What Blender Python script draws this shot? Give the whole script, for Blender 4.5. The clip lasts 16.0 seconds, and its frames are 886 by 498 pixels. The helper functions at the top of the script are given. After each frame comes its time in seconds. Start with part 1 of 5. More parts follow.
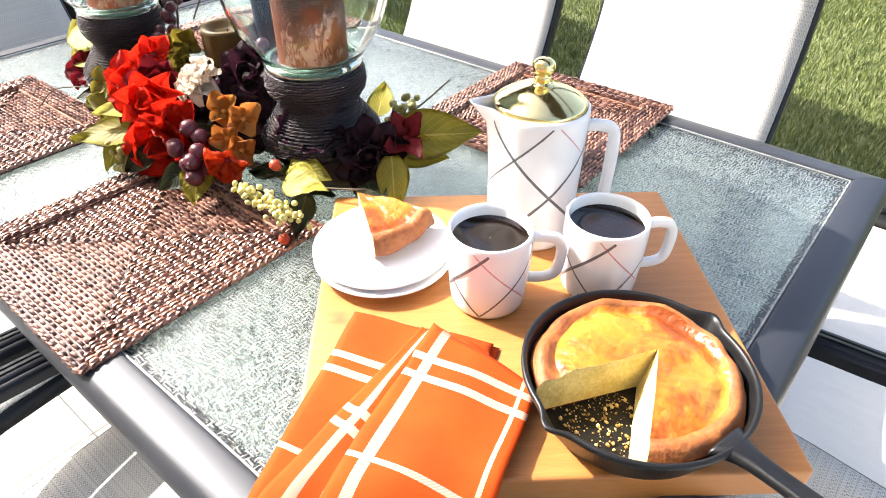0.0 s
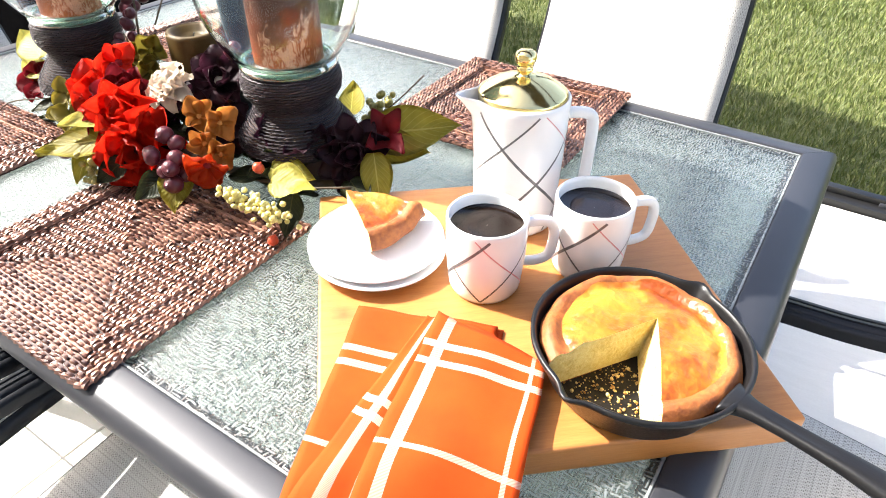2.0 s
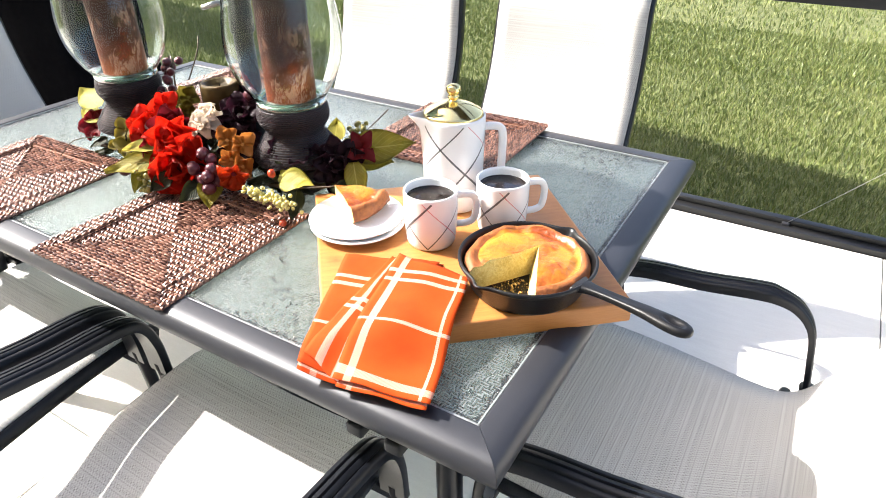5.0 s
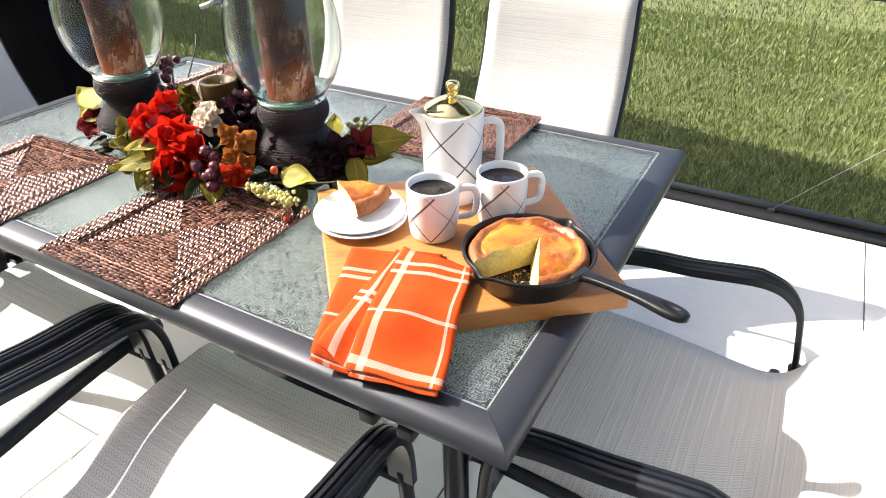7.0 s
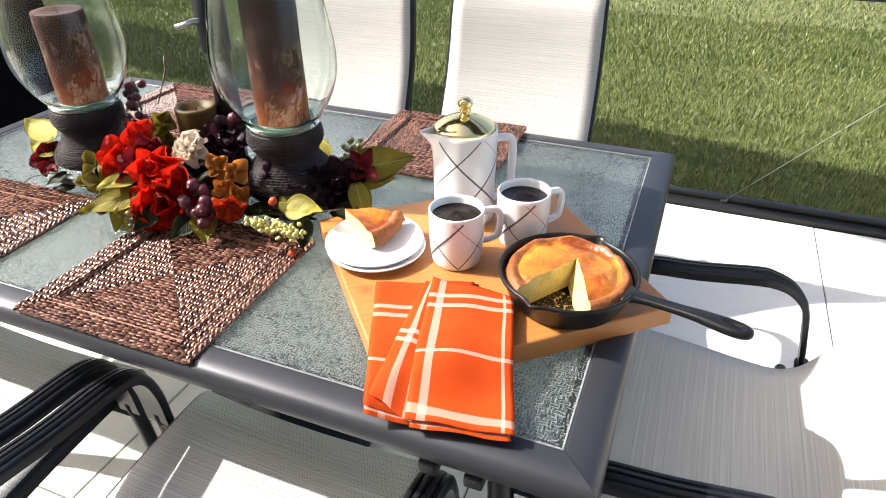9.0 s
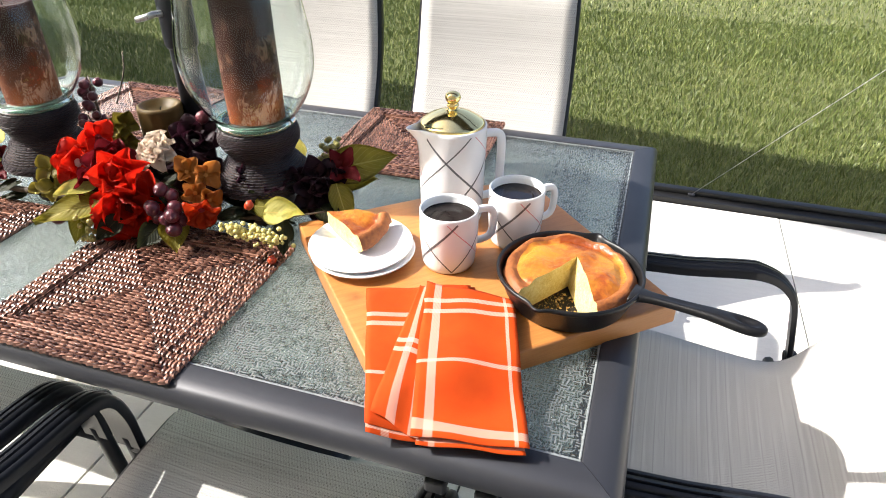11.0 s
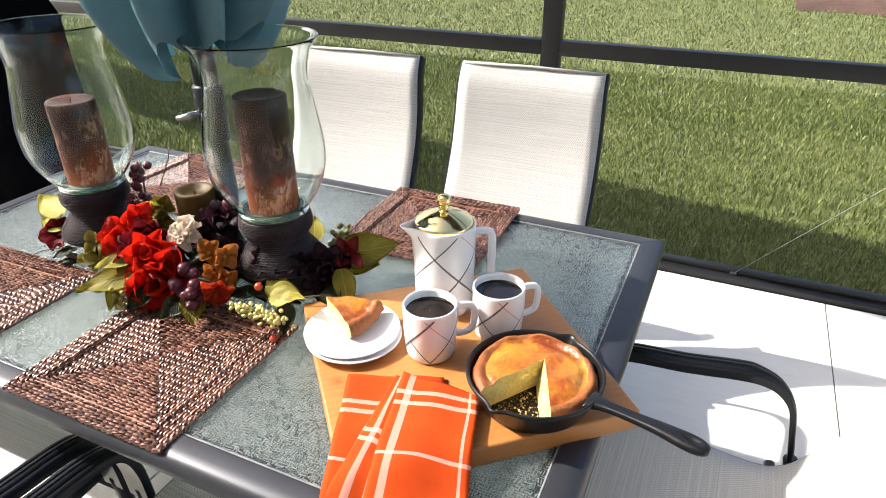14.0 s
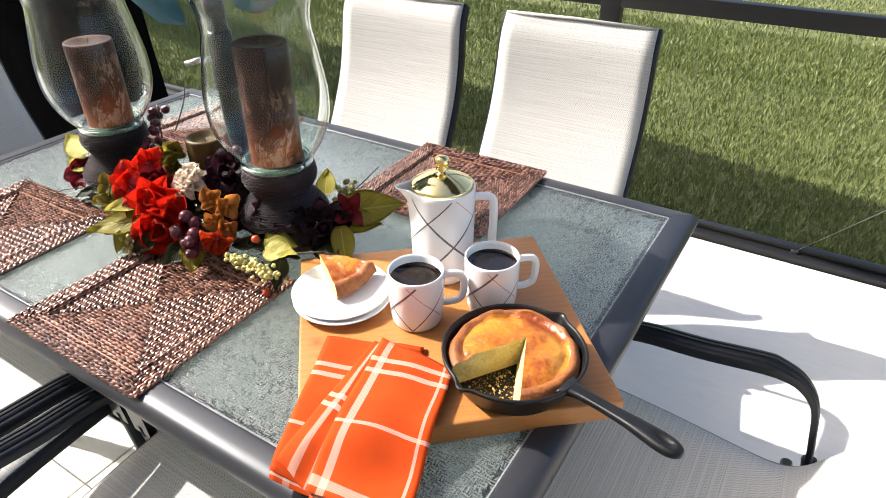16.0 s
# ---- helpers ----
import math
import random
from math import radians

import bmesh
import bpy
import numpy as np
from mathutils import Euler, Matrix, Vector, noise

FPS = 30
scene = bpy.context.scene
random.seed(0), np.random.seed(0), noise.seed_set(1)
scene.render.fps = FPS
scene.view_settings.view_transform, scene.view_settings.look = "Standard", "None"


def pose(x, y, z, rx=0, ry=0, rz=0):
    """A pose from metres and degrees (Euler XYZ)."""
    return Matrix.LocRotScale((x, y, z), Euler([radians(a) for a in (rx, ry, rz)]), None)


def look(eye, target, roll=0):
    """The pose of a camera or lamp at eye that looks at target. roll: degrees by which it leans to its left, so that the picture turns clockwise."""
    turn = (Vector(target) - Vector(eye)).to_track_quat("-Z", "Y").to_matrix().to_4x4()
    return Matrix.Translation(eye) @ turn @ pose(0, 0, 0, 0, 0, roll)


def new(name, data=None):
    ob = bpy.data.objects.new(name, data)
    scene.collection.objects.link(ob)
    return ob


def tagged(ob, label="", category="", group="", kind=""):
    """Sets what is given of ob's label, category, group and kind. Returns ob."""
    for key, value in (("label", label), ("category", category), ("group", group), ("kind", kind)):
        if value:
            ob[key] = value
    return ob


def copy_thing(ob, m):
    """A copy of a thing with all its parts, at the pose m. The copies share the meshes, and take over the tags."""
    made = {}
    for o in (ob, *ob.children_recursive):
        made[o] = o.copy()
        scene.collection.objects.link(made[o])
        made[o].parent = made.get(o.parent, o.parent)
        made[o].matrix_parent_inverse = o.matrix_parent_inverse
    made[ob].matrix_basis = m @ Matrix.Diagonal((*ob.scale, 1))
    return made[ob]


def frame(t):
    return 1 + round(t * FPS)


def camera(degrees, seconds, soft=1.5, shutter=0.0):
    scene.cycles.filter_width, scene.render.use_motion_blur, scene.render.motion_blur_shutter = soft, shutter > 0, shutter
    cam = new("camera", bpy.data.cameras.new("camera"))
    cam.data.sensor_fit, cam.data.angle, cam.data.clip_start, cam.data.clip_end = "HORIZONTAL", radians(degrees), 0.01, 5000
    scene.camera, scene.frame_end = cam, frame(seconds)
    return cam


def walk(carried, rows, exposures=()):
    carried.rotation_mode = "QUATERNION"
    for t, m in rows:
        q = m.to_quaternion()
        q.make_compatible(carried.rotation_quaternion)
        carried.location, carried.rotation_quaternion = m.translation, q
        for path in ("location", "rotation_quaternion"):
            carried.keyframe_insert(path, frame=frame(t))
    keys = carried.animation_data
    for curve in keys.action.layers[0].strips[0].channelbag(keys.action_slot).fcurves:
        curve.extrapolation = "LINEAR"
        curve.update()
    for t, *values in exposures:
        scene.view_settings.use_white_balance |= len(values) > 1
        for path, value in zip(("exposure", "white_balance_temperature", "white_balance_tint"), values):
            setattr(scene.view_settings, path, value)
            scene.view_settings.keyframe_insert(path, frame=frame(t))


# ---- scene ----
cam = camera(69.2, 16.0, 0.95)
PATH = [
    (0, (-0.022, -0.071, 1.213), (-1.033, 1.149, -0.007), 0.0),
    (0.5, (-0.03, -0.087, 1.215), (-0.996, 1.164, -0.011), 0.3),
    (1, (-0.039, -0.097, 1.214), (-0.972, 1.178, -0.012), 0.5),
    (1.5, (-0.05, -0.109, 1.208), (-0.962, 1.187, -0.012), 0.0),
    (2, (-0.055, -0.122, 1.216), (-0.927, 1.201, -0.005), 0.2),
    (2.5, (-0.063, -0.146, 1.223), (-0.902, 1.223, 0.03), 0.4),
    (3, (-0.072, -0.2, 1.226), (-0.826, 1.245, 0.066), -0.3),
    (3.5, (-0.061, -0.242, 1.235), (-0.768, 1.237, 0.09), -0.2),
    (4, (0.002, -0.286, 1.245), (-0.767, 1.192, 0.138), -0.3),
    (4.5, (0.089, -0.341, 1.268), (-0.739, 1.133, 0.2), 0.1),
    (5, (0.165, -0.403, 1.292), (-0.711, 1.05, 0.233), -0.4),
    (5.2, (0.189, -0.407, 1.297), (-0.705, 1.026, 0.227), -1.2),
    (7.3, (0.136, -0.44, 1.318), (-0.682, 1.027, 0.232), -0.9),
    (7.5, (0.117, -0.441, 1.325), (-0.688, 1.03, 0.236), -1.1),
    (8, (0.074, -0.44, 1.328), (-0.676, 1.065, 0.246), -0.5),
    (8.5, (0.028, -0.439, 1.324), (-0.673, 1.09, 0.242), -0.9),
    (9, (-0.016, -0.444, 1.318), (-0.647, 1.115, 0.235), -0.5),
    (9.2, (-0.028, -0.44, 1.318), (-0.631, 1.127, 0.231), -0.2),
    (11.3, (-0.081, -0.417, 1.292), (-0.589, 1.188, 0.213), 0.3),
    (11.5, (-0.078, -0.416, 1.3), (-0.597, 1.192, 0.23), 0.3),
    (12, (-0.064, -0.415, 1.313), (-0.601, 1.203, 0.267), -0.1),
    (12.5, (-0.05, -0.408, 1.318), (-0.611, 1.204, 0.276), -0.2),
    (13, (-0.025, -0.397, 1.332), (-0.64, 1.218, 0.326), -0.8),
    (13.5, (0.014, -0.395, 1.357), (-0.658, 1.229, 0.403), -0.6),
    (14, (0.054, -0.395, 1.397), (-0.682, 1.198, 0.437), -0.3),
    (14.5, (0.084, -0.396, 1.419), (-0.705, 1.15, 0.426), -0.5),
    (15, (0.111, -0.373, 1.425), (-0.721, 1.127, 0.396), -0.4),
    (15.5, (0.134, -0.331, 1.414), (-0.732, 1.141, 0.372), -0.5),
    (16, (0.14, -0.289, 1.391), (-0.753, 1.131, 0.303), -0.5),
]
EXPOSURES = [(0, 1.92), (2.5, 2.0), (4.0, 1.97), (5.0, 1.78), (7.5, 1.38), (9.0, 1.22), (11.5, 1.18), (16.0, 1.14)]
walk(cam, [(t, look(eye, target, roll)) for t, eye, target, roll in PATH], EXPOSURES)

# ---- world, sun, exposure ----
SUN_WAY = Vector((1.09, 0.25, -1.0)).normalized()
world = bpy.data.worlds.new("world")
scene.world = world
world.use_nodes = True
sky = world.node_tree.nodes.new("ShaderNodeTexSky")
sky.sky_type, sky.sun_disc = "NISHITA", False
sky.air_density, sky.dust_density, sky.ozone_density = 0.8, 3.5, 0.6
sky.sun_elevation = math.asin(-SUN_WAY.z)
sky.sun_rotation = math.atan2(-SUN_WAY.x, -SUN_WAY.y)
back = world.node_tree.nodes["Background"]
back.inputs["Strength"].default_value = 0.15
world.node_tree.links.new(sky.outputs[0], back.inputs["Color"])
sun_data = bpy.data.lights.new("sun", "SUN")
sun_data.energy, sun_data.angle, sun_data.color = 4.1, radians(0.55), (1.0, 0.968, 0.915)
sun = new("sun", sun_data)
sun.rotation_euler = SUN_WAY.to_track_quat("-Z", "Y").to_euler()
sun.location = (-6, -2, 6)


# ---- materials ----
class Nodes:
    """A small helper round one node material."""

    def __init__(self, name, rough=0.5, metal=0.0, base=(0.5, 0.5, 0.5)):
        self.m = bpy.data.materials.new(name)
        self.m.use_nodes = True
        self.t = self.m.node_tree
        self.b = self.t.nodes["Principled BSDF"]
        self.b.inputs["Roughness"].default_value = rough
        self.b.inputs["Metallic"].default_value = metal
        self.b.inputs["Base Color"].default_value = (*base, 1)
        self.co = self.t.nodes.new("ShaderNodeTexCoord").outputs["Object"]

    def node(self, kind, **kw):
        n = self.t.nodes.new("ShaderNode" + kind)
        for k, v in kw.items():
            n.inputs[k.replace("_", " ")].default_value = v
        return n

    def link(self, a, b):
        self.t.links.new(a, b)

    def noise(self, scale, detail=4.0, rough=0.55, stretch=None, co=None, distort=0.0):
        n = self.node("TexNoise", Scale=scale, Detail=detail, Roughness=rough, Distortion=distort)
        src = co or self.co
        if stretch:
            mp = self.node("Mapping")
            mp.inputs["Scale"].default_value = stretch
            self.link(src, mp.inputs["Vector"])
            src = mp.outputs[0]
        self.link(src, n.inputs["Vector"])
        return n.outputs["Fac"]

    def ramp(self, fac, *stops):
        r = self.t.nodes.new("ShaderNodeValToRGB")
        while len(r.color_ramp.elements) < len(stops):
            r.color_ramp.elements.new(0.5)
        for e, (p, c) in zip(r.color_ramp.elements, stops):
            e.position, e.color = p, (*c, 1) if len(c) == 3 else c
        self.link(fac, r.inputs[0])
        return r.outputs[0]

    def math(self, op, a, b=None, clamp=False):
        n = self.t.nodes.new("ShaderNodeMath")
        n.operation, n.use_clamp = op, clamp
        for i, v in enumerate((a, b)):
            if v is None:
                continue
            if isinstance(v, (int, float)):
                n.inputs[i].default_value = v
            else:
                self.link(v, n.inputs[i])
        return n.outputs[0]

    def mix(self, fac, a, b, kind="MIX"):
        n = self.t.nodes.new("ShaderNodeMix")
        n.data_type, n.blend_type = "RGBA", kind
        for sock, v in ((n.inputs[0], fac), (n.inputs[6], a), (n.inputs[7], b)):
            if isinstance(v, (int, float)):
                sock.default_value = v
            elif isinstance(v, tuple):
                sock.default_value = (*v, 1)
            else:
                self.link(v, sock)
        return n.outputs[2]

    def colour(self, out):
        self.link(out, self.b.inputs["Base Color"])

    def rough(self, out):
        self.link(out, self.b.inputs["Roughness"])

    def bump(self, out, strength=0.3, distance=0.002):
        n = self.node("Bump", Strength=strength, Distance=distance)
        self.link(out, n.inputs["Height"])
        self.link(n.outputs[0], self.b.inputs["Normal"])

    def sheer(self, share):
        """Lets part of the light through a thin sheet, in the sheet's own colour."""
        if not share:
            return
        thin, mixer = self.node("BsdfTranslucent"), self.t.nodes.new("ShaderNodeMixShader")
        mixer.inputs[0].default_value = share
        colour = self.b.inputs["Base Color"]
        if colour.links:
            self.link(colour.links[0].from_socket, thin.inputs["Color"])
        else:
            thin.inputs["Color"].default_value = colour.default_value
        self.link(self.b.outputs[0], mixer.inputs[1])
        self.link(thin.outputs[0], mixer.inputs[2])
        self.link(mixer.outputs[0], self.t.nodes["Material Output"].inputs["Surface"])

    def island(self):
        return self.t.nodes.new("ShaderNodeNewGeometry").outputs["Random Per Island"]

    def random(self):
        return self.t.nodes.new("ShaderNodeObjectInfo").outputs["Random"]

    def split(self, co=None):
        n = self.t.nodes.new("ShaderNodeSeparateXYZ")
        self.link(co or self.co, n.inputs[0])
        return n.outputs


def mottled(name, dark, light, scale, rough=0.6, metal=0.0, bump=0.2, dist=0.001, fine=None, by_island=0.0, stretch=None):
    """A surface whose colour drifts between two tones, with finer relief."""
    n = Nodes(name, rough, metal)
    big = n.noise(scale, 3.0, stretch=stretch)
    small = n.noise(fine or scale * 9, 4.0, stretch=stretch)
    fac = n.math("ADD", n.math("MULTIPLY", big, 0.6), n.math("MULTIPLY", small, 0.4))
    if by_island:
        fac = n.math("ADD", n.math("MULTIPLY", fac, 1 - by_island), n.math("MULTIPLY", n.island(), by_island))
    n.colour(n.ramp(fac, (0.3, dark), (0.7, light)))
    n.rough(n.math("ADD", n.math("MULTIPLY", small, 0.25), rough - 0.12))
    n.bump(small, bump, dist)
    return n.m


M = {}
M["frame_metal"] = mottled("dark_coated_metal", (0.030, 0.031, 0.037), (0.044, 0.045, 0.052), 6, 0.40, 0.25, 0.06, 0.0004, 900)
M["chair_metal"] = mottled("black_coated_metal", (0.006, 0.007, 0.010), (0.011, 0.012, 0.016), 6, 0.36, 0.0, 0.06, 0.0004, 900)
M["bronze"] = mottled("dark_bronze_aluminium", (0.006, 0.006, 0.006), (0.011, 0.0105, 0.010), 3, 0.5, 0.0, 0.05, 0.0004, 500)
M["iron"] = mottled("seasoned_cast_iron", (0.005, 0.005, 0.006), (0.012, 0.0115, 0.0115), 22, 0.36, 0.0, 0.25, 0.0005, 420)
M["chair_metal"].node_tree.nodes["Principled BSDF"].inputs["Specular IOR Level"].default_value = 0.32
M["iron"].node_tree.nodes["Principled BSDF"].inputs["Specular IOR Level"].default_value = 0.35
M["porcelain"] = mottled("white_glazed_porcelain", (0.76, 0.77, 0.78), (0.82, 0.82, 0.82), 8, 0.18, 0.0, 0.02, 0.0004, 60)
M["gold"] = mottled("polished_gold_metal", (0.98, 0.73, 0.30), (1.0, 0.80, 0.38), 12, 0.12, 1.0, 0.02, 0.0003, 200)
M["coffee"] = mottled("black_coffee", (0.006, 0.003, 0.002), (0.010, 0.005, 0.003), 20, 0.13, 0.0, 0.01, 0.0003, 60)
M["stripe_black"] = mottled("charcoal_glaze", (0.03, 0.03, 0.035), (0.20, 0.20, 0.21), 300, 0.35, 0, 0.0, 0.0001, 1800)
M["stripe_pink"] = mottled("pink_glaze", (0.50, 0.16, 0.20), (0.66, 0.34, 0.36), 300, 0.35, 0, 0.0, 0.0001, 1800)
M["gasket"] = mottled("pale_glazing_bead", (0.20, 0.22, 0.22), (0.30, 0.32, 0.32), 30, 0.28, 0, 0.05, 0.0003, 200)
M["rubber"] = mottled("black_rubber", (0.012, 0.012, 0.013), (0.02, 0.02, 0.02), 30, 0.75, 0, 0.1, 0.0004, 200)
M["steel"] = mottled("brushed_steel", (0.5, 0.5, 0.5), (0.62, 0.62, 0.62), 30, 0.3, 1.0, 0.05, 0.0003, 300)
M["rattan"] = mottled("red_brown_rattan", (0.045, 0.015, 0.010), (0.34, 0.175, 0.122), 26, 0.32, 0, 0.3, 0.0006, 500, by_island=0.55)
M["rattan_dark"] = mottled("dark_rattan_backing", (0.03, 0.014, 0.01), (0.06, 0.028, 0.02), 40, 0.6, 0, 0.3, 0.001, 300)
M["wicker"] = mottled("dark_plum_wicker", (0.006, 0.0025, 0.0045), (0.024, 0.012, 0.017), 30, 0.58, 0, 0.4, 0.0008, 420, by_island=0.5)
M["black_cover"] = mottled("black_vinyl_cover", (0.002, 0.002, 0.0025), (0.005, 0.005, 0.0055), 5, 0.95, 0, 0.3, 0.002, 60)
M["black_cover"].node_tree.nodes["Principled BSDF"].inputs["Specular IOR Level"].default_value = 0.0
M["umbrella_cloth"] = mottled("teal_canvas", (0.16, 0.33, 0.39), (0.24, 0.43, 0.50), 9, 0.8, 0, 0.25, 0.0008, 700)
M["stucco"] = mottled("cream_stucco", (0.66, 0.60, 0.50), (0.74, 0.69, 0.60), 2, 0.85, 0, 0.5, 0.004, 60)
M["stem"] = mottled("brown_stem", (0.05, 0.035, 0.02), (0.10, 0.07, 0.04), 40, 0.7, 0, 0.3, 0.0008, 300)
M["crumb_bit"] = mottled("crumbs", (0.34, 0.17, 0.035), (0.70, 0.52, 0.20), 60, 0.8, 0, 0.3, 0.0008, 600, by_island=0.7)
M["soil"] = mottled("mulch", (0.045, 0.022, 0.013), (0.11, 0.058, 0.036), 3, 0.9, 0, 0.8, 0.02, 30)
M["shrub"] = mottled("shrub_leaves", (0.03, 0.06, 0.015), (0.07, 0.12, 0.03), 4, 0.6, 0, 0.2, 0.002, 60, by_island=0.6)
M["trunk"] = mottled("tree_bark", (0.07, 0.05, 0.035), (0.16, 0.12, 0.085), 4, 0.9, 0, 0.9, 0.02, 40, stretch=(1, 1, 0.2))


def petal_material(name, dark, light, rough=0.55, bump=0.35):
    n = Nodes(name, rough)
    fac = n.math("ADD", n.math("MULTIPLY", n.noise(28, 3.0), 0.55), n.math("MULTIPLY", n.island(), 0.45))
    n.colour(n.ramp(fac, (0.25, dark), (0.72, light)))
    n.bump(n.noise(160, 3.0, stretch=(1, 1, 0.4)), bump, 0.0012)
    n.sheer(0.42 if bump > 0.2 else 0.0)
    return n.m


M["petal_red"] = petal_material("red_silk_petals", (0.66, 0.012, 0.005), (0.92, 0.062, 0.018))
M["petal_plum"] = petal_material("deep_plum_petals", (0.022, 0.006, 0.014), (0.07, 0.016, 0.032))
M["petal_white"] = petal_material("cream_petals", (0.80, 0.68, 0.56), (0.90, 0.84, 0.76))
M["petal_orange"] = petal_material("amber_petals", (0.48, 0.17, 0.026), (0.76, 0.40, 0.11))
M["petal_green"] = petal_material("olive_petals", (0.20, 0.16, 0.022), (0.36, 0.28, 0.045))
M["petal_coral"] = petal_material("orange_red_petals", (0.52, 0.038, 0.006), (0.78, 0.12, 0.015))
M["petal_wine"] = petal_material("wine_red_petals", (0.17, 0.008, 0.015), (0.32, 0.02, 0.03))
M["berry"] = petal_material("burgundy_berries", (0.026, 0.003, 0.007), (0.080, 0.009, 0.017), 0.38, 0.1)
M["berry_cream"] = petal_material("cream_green_berries", (0.42, 0.36, 0.10), (0.62, 0.54, 0.19), 0.45, 0.15)
M["berry_olive"] = petal_material("olive_berries", (0.16, 0.15, 0.03), (0.32, 0.27, 0.07), 0.4, 0.15)
M["berry_red"] = petal_material("red_berries", (0.32, 0.02, 0.01), (0.5, 0.06, 0.02), 0.3, 0.1)
M["wax_olive"] = petal_material("olive_brown_wax", (0.034, 0.019, 0.005), (0.056, 0.033, 0.009), 0.5, 0.12)


M["wax_olive"].node_tree.nodes["Principled BSDF"].inputs["Specular IOR Level"].default_value = 0.15


def leaf_material(name, dark, light, vein):
    n = Nodes(name, 0.5)
    uv = n.t.nodes.new("ShaderNodeUVMap").outputs[0]
    u, v, _ = n.split(uv)
    side = n.math("ABSOLUTE", n.math("SUBTRACT", u, 0.5))
    ribs = n.math("SINE", n.math("MULTIPLY", n.math("SUBTRACT", v, n.math("MULTIPLY", side, 0.7)), 62.0))
    line = n.math("LESS_THAN", side, 0.022)
    fac = n.math("ADD", n.math("MULTIPLY", n.noise(26, 4.0), 0.75), n.math("MULTIPLY", n.island(), 0.25))
    base = n.ramp(fac, (0.32, dark), (0.68, light))
    rib_mask = n.math("MULTIPLY", n.math("GREATER_THAN", ribs, 0.93), 0.45)
    n.colour(n.mix(n.math("MAXIMUM", line, rib_mask), base, vein))
    n.bump(n.math("ADD", ribs, n.math("MULTIPLY", line, -3.0)), 0.25, 0.0012)
    n.sheer(0.30)
    return n.m


M["leaf"] = leaf_material("olive_green_leaf", (0.22, 0.20, 0.022), (0.46, 0.39, 0.050), (0.54, 0.47, 0.11))
M["leaf_yellow"] = leaf_material("yellow_green_leaf", (0.46, 0.43, 0.08), (0.74, 0.69, 0.24), (0.72, 0.60, 0.18))
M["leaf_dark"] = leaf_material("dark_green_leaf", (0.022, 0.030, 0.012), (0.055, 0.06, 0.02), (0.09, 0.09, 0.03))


def glass_material(name, tint, rough=0.0, ior=1.46):
    n = Nodes(name, rough, 0.0, tint)
    n.b.inputs["Transmission Weight"].default_value = 1.0
    n.b.inputs["IOR"].default_value = ior
    return n


M["green_glass"] = glass_material("thick_green_glass", (0.13, 0.26, 0.19), 0.04, 1.45).m
M["green_glass"].node_tree.nodes["Principled BSDF"].inputs["Transmission Weight"].default_value = 0.75
M["clear_glass"] = glass_material("clear_glass", (0.92, 0.97, 0.948), 0.0, 1.33).m

# Table glass: pressed pattern of short crossing dashes.
n = glass_material("pressed_table_glass", (0.66, 0.78, 0.75), 0.04, 1.75)
warp = n.node("TexNoise", Scale=24.0, Detail=2.0)
n.link(n.co, warp.inputs["Vector"])
shift = n.t.nodes.new("ShaderNodeVectorMath")
shift.operation = "MULTIPLY_ADD"
n.link(warp.outputs["Color"], shift.inputs[0])
shift.inputs[1].default_value = (0.020, 0.020, 0.0)
n.link(n.co, shift.inputs[2])
check = n.node("TexChecker", Scale=104.0)
n.link(shift.outputs[0], check.inputs["Vector"])
x, y, _ = n.split(shift.outputs[0])
wx = n.math("SINE", n.math("MULTIPLY", x, 1300.0))
wy = n.math("SINE", n.math("MULTIPLY", y, 1300.0))
dash = n.math("ADD", n.math("MULTIPLY", wx, check.outputs["Fac"]), n.math("MULTIPLY", wy, n.math("SUBTRACT", 1.0, check.outputs["Fac"])))
plateau = n.math("MINIMUM", n.math("MAXIMUM", n.math("MULTIPLY", dash, 2.2), -1.0), 1.0)
height = n.math("ADD", plateau, n.math("MULTIPLY", n.noise(120, 3.0), 1.2))
n.bump(height, 1.0, 0.0026)
haze = n.node("BsdfTranslucent")
haze.inputs["Color"].default_value = (0.72, 0.80, 0.77, 1)
veil = n.node("BsdfDiffuse")
veil.inputs["Color"].default_value = (0.72, 0.78, 0.77, 1)
clear = n.node("BsdfTransparent")
clear.inputs["Color"].default_value = (0.68, 0.78, 0.75, 1)
broken = n.math("GREATER_THAN", n.noise(95, 3.0), 0.44)
raised = n.math("MULTIPLY", n.math("MAXIMUM", plateau, 0.0), broken)
sheen = n.node("BsdfGlossy", Roughness=0.58)
for k, ground, ridge in ((haze, 0.03, 0.12), (veil, 0.0, 0.15), (clear, 0.30, -0.22), (sheen, 0.02, 0.06)):
    mixer = n.t.nodes.new("ShaderNodeMixShader")
    n.link(n.math("ADD", n.math("MULTIPLY", raised, ridge), ground), mixer.inputs[0])
    outp = n.t.nodes["Material Output"]
    n.link(outp.inputs["Surface"].links[0].from_socket, mixer.inputs[1])
    n.link(k.outputs[0], mixer.inputs[2])
    n.link(mixer.outputs[0], outp.inputs["Surface"])
    if k is not clear:
        n.link(n.b.inputs["Normal"].links[0].from_socket, k.inputs["Normal"])
M["table_glass"] = n.m

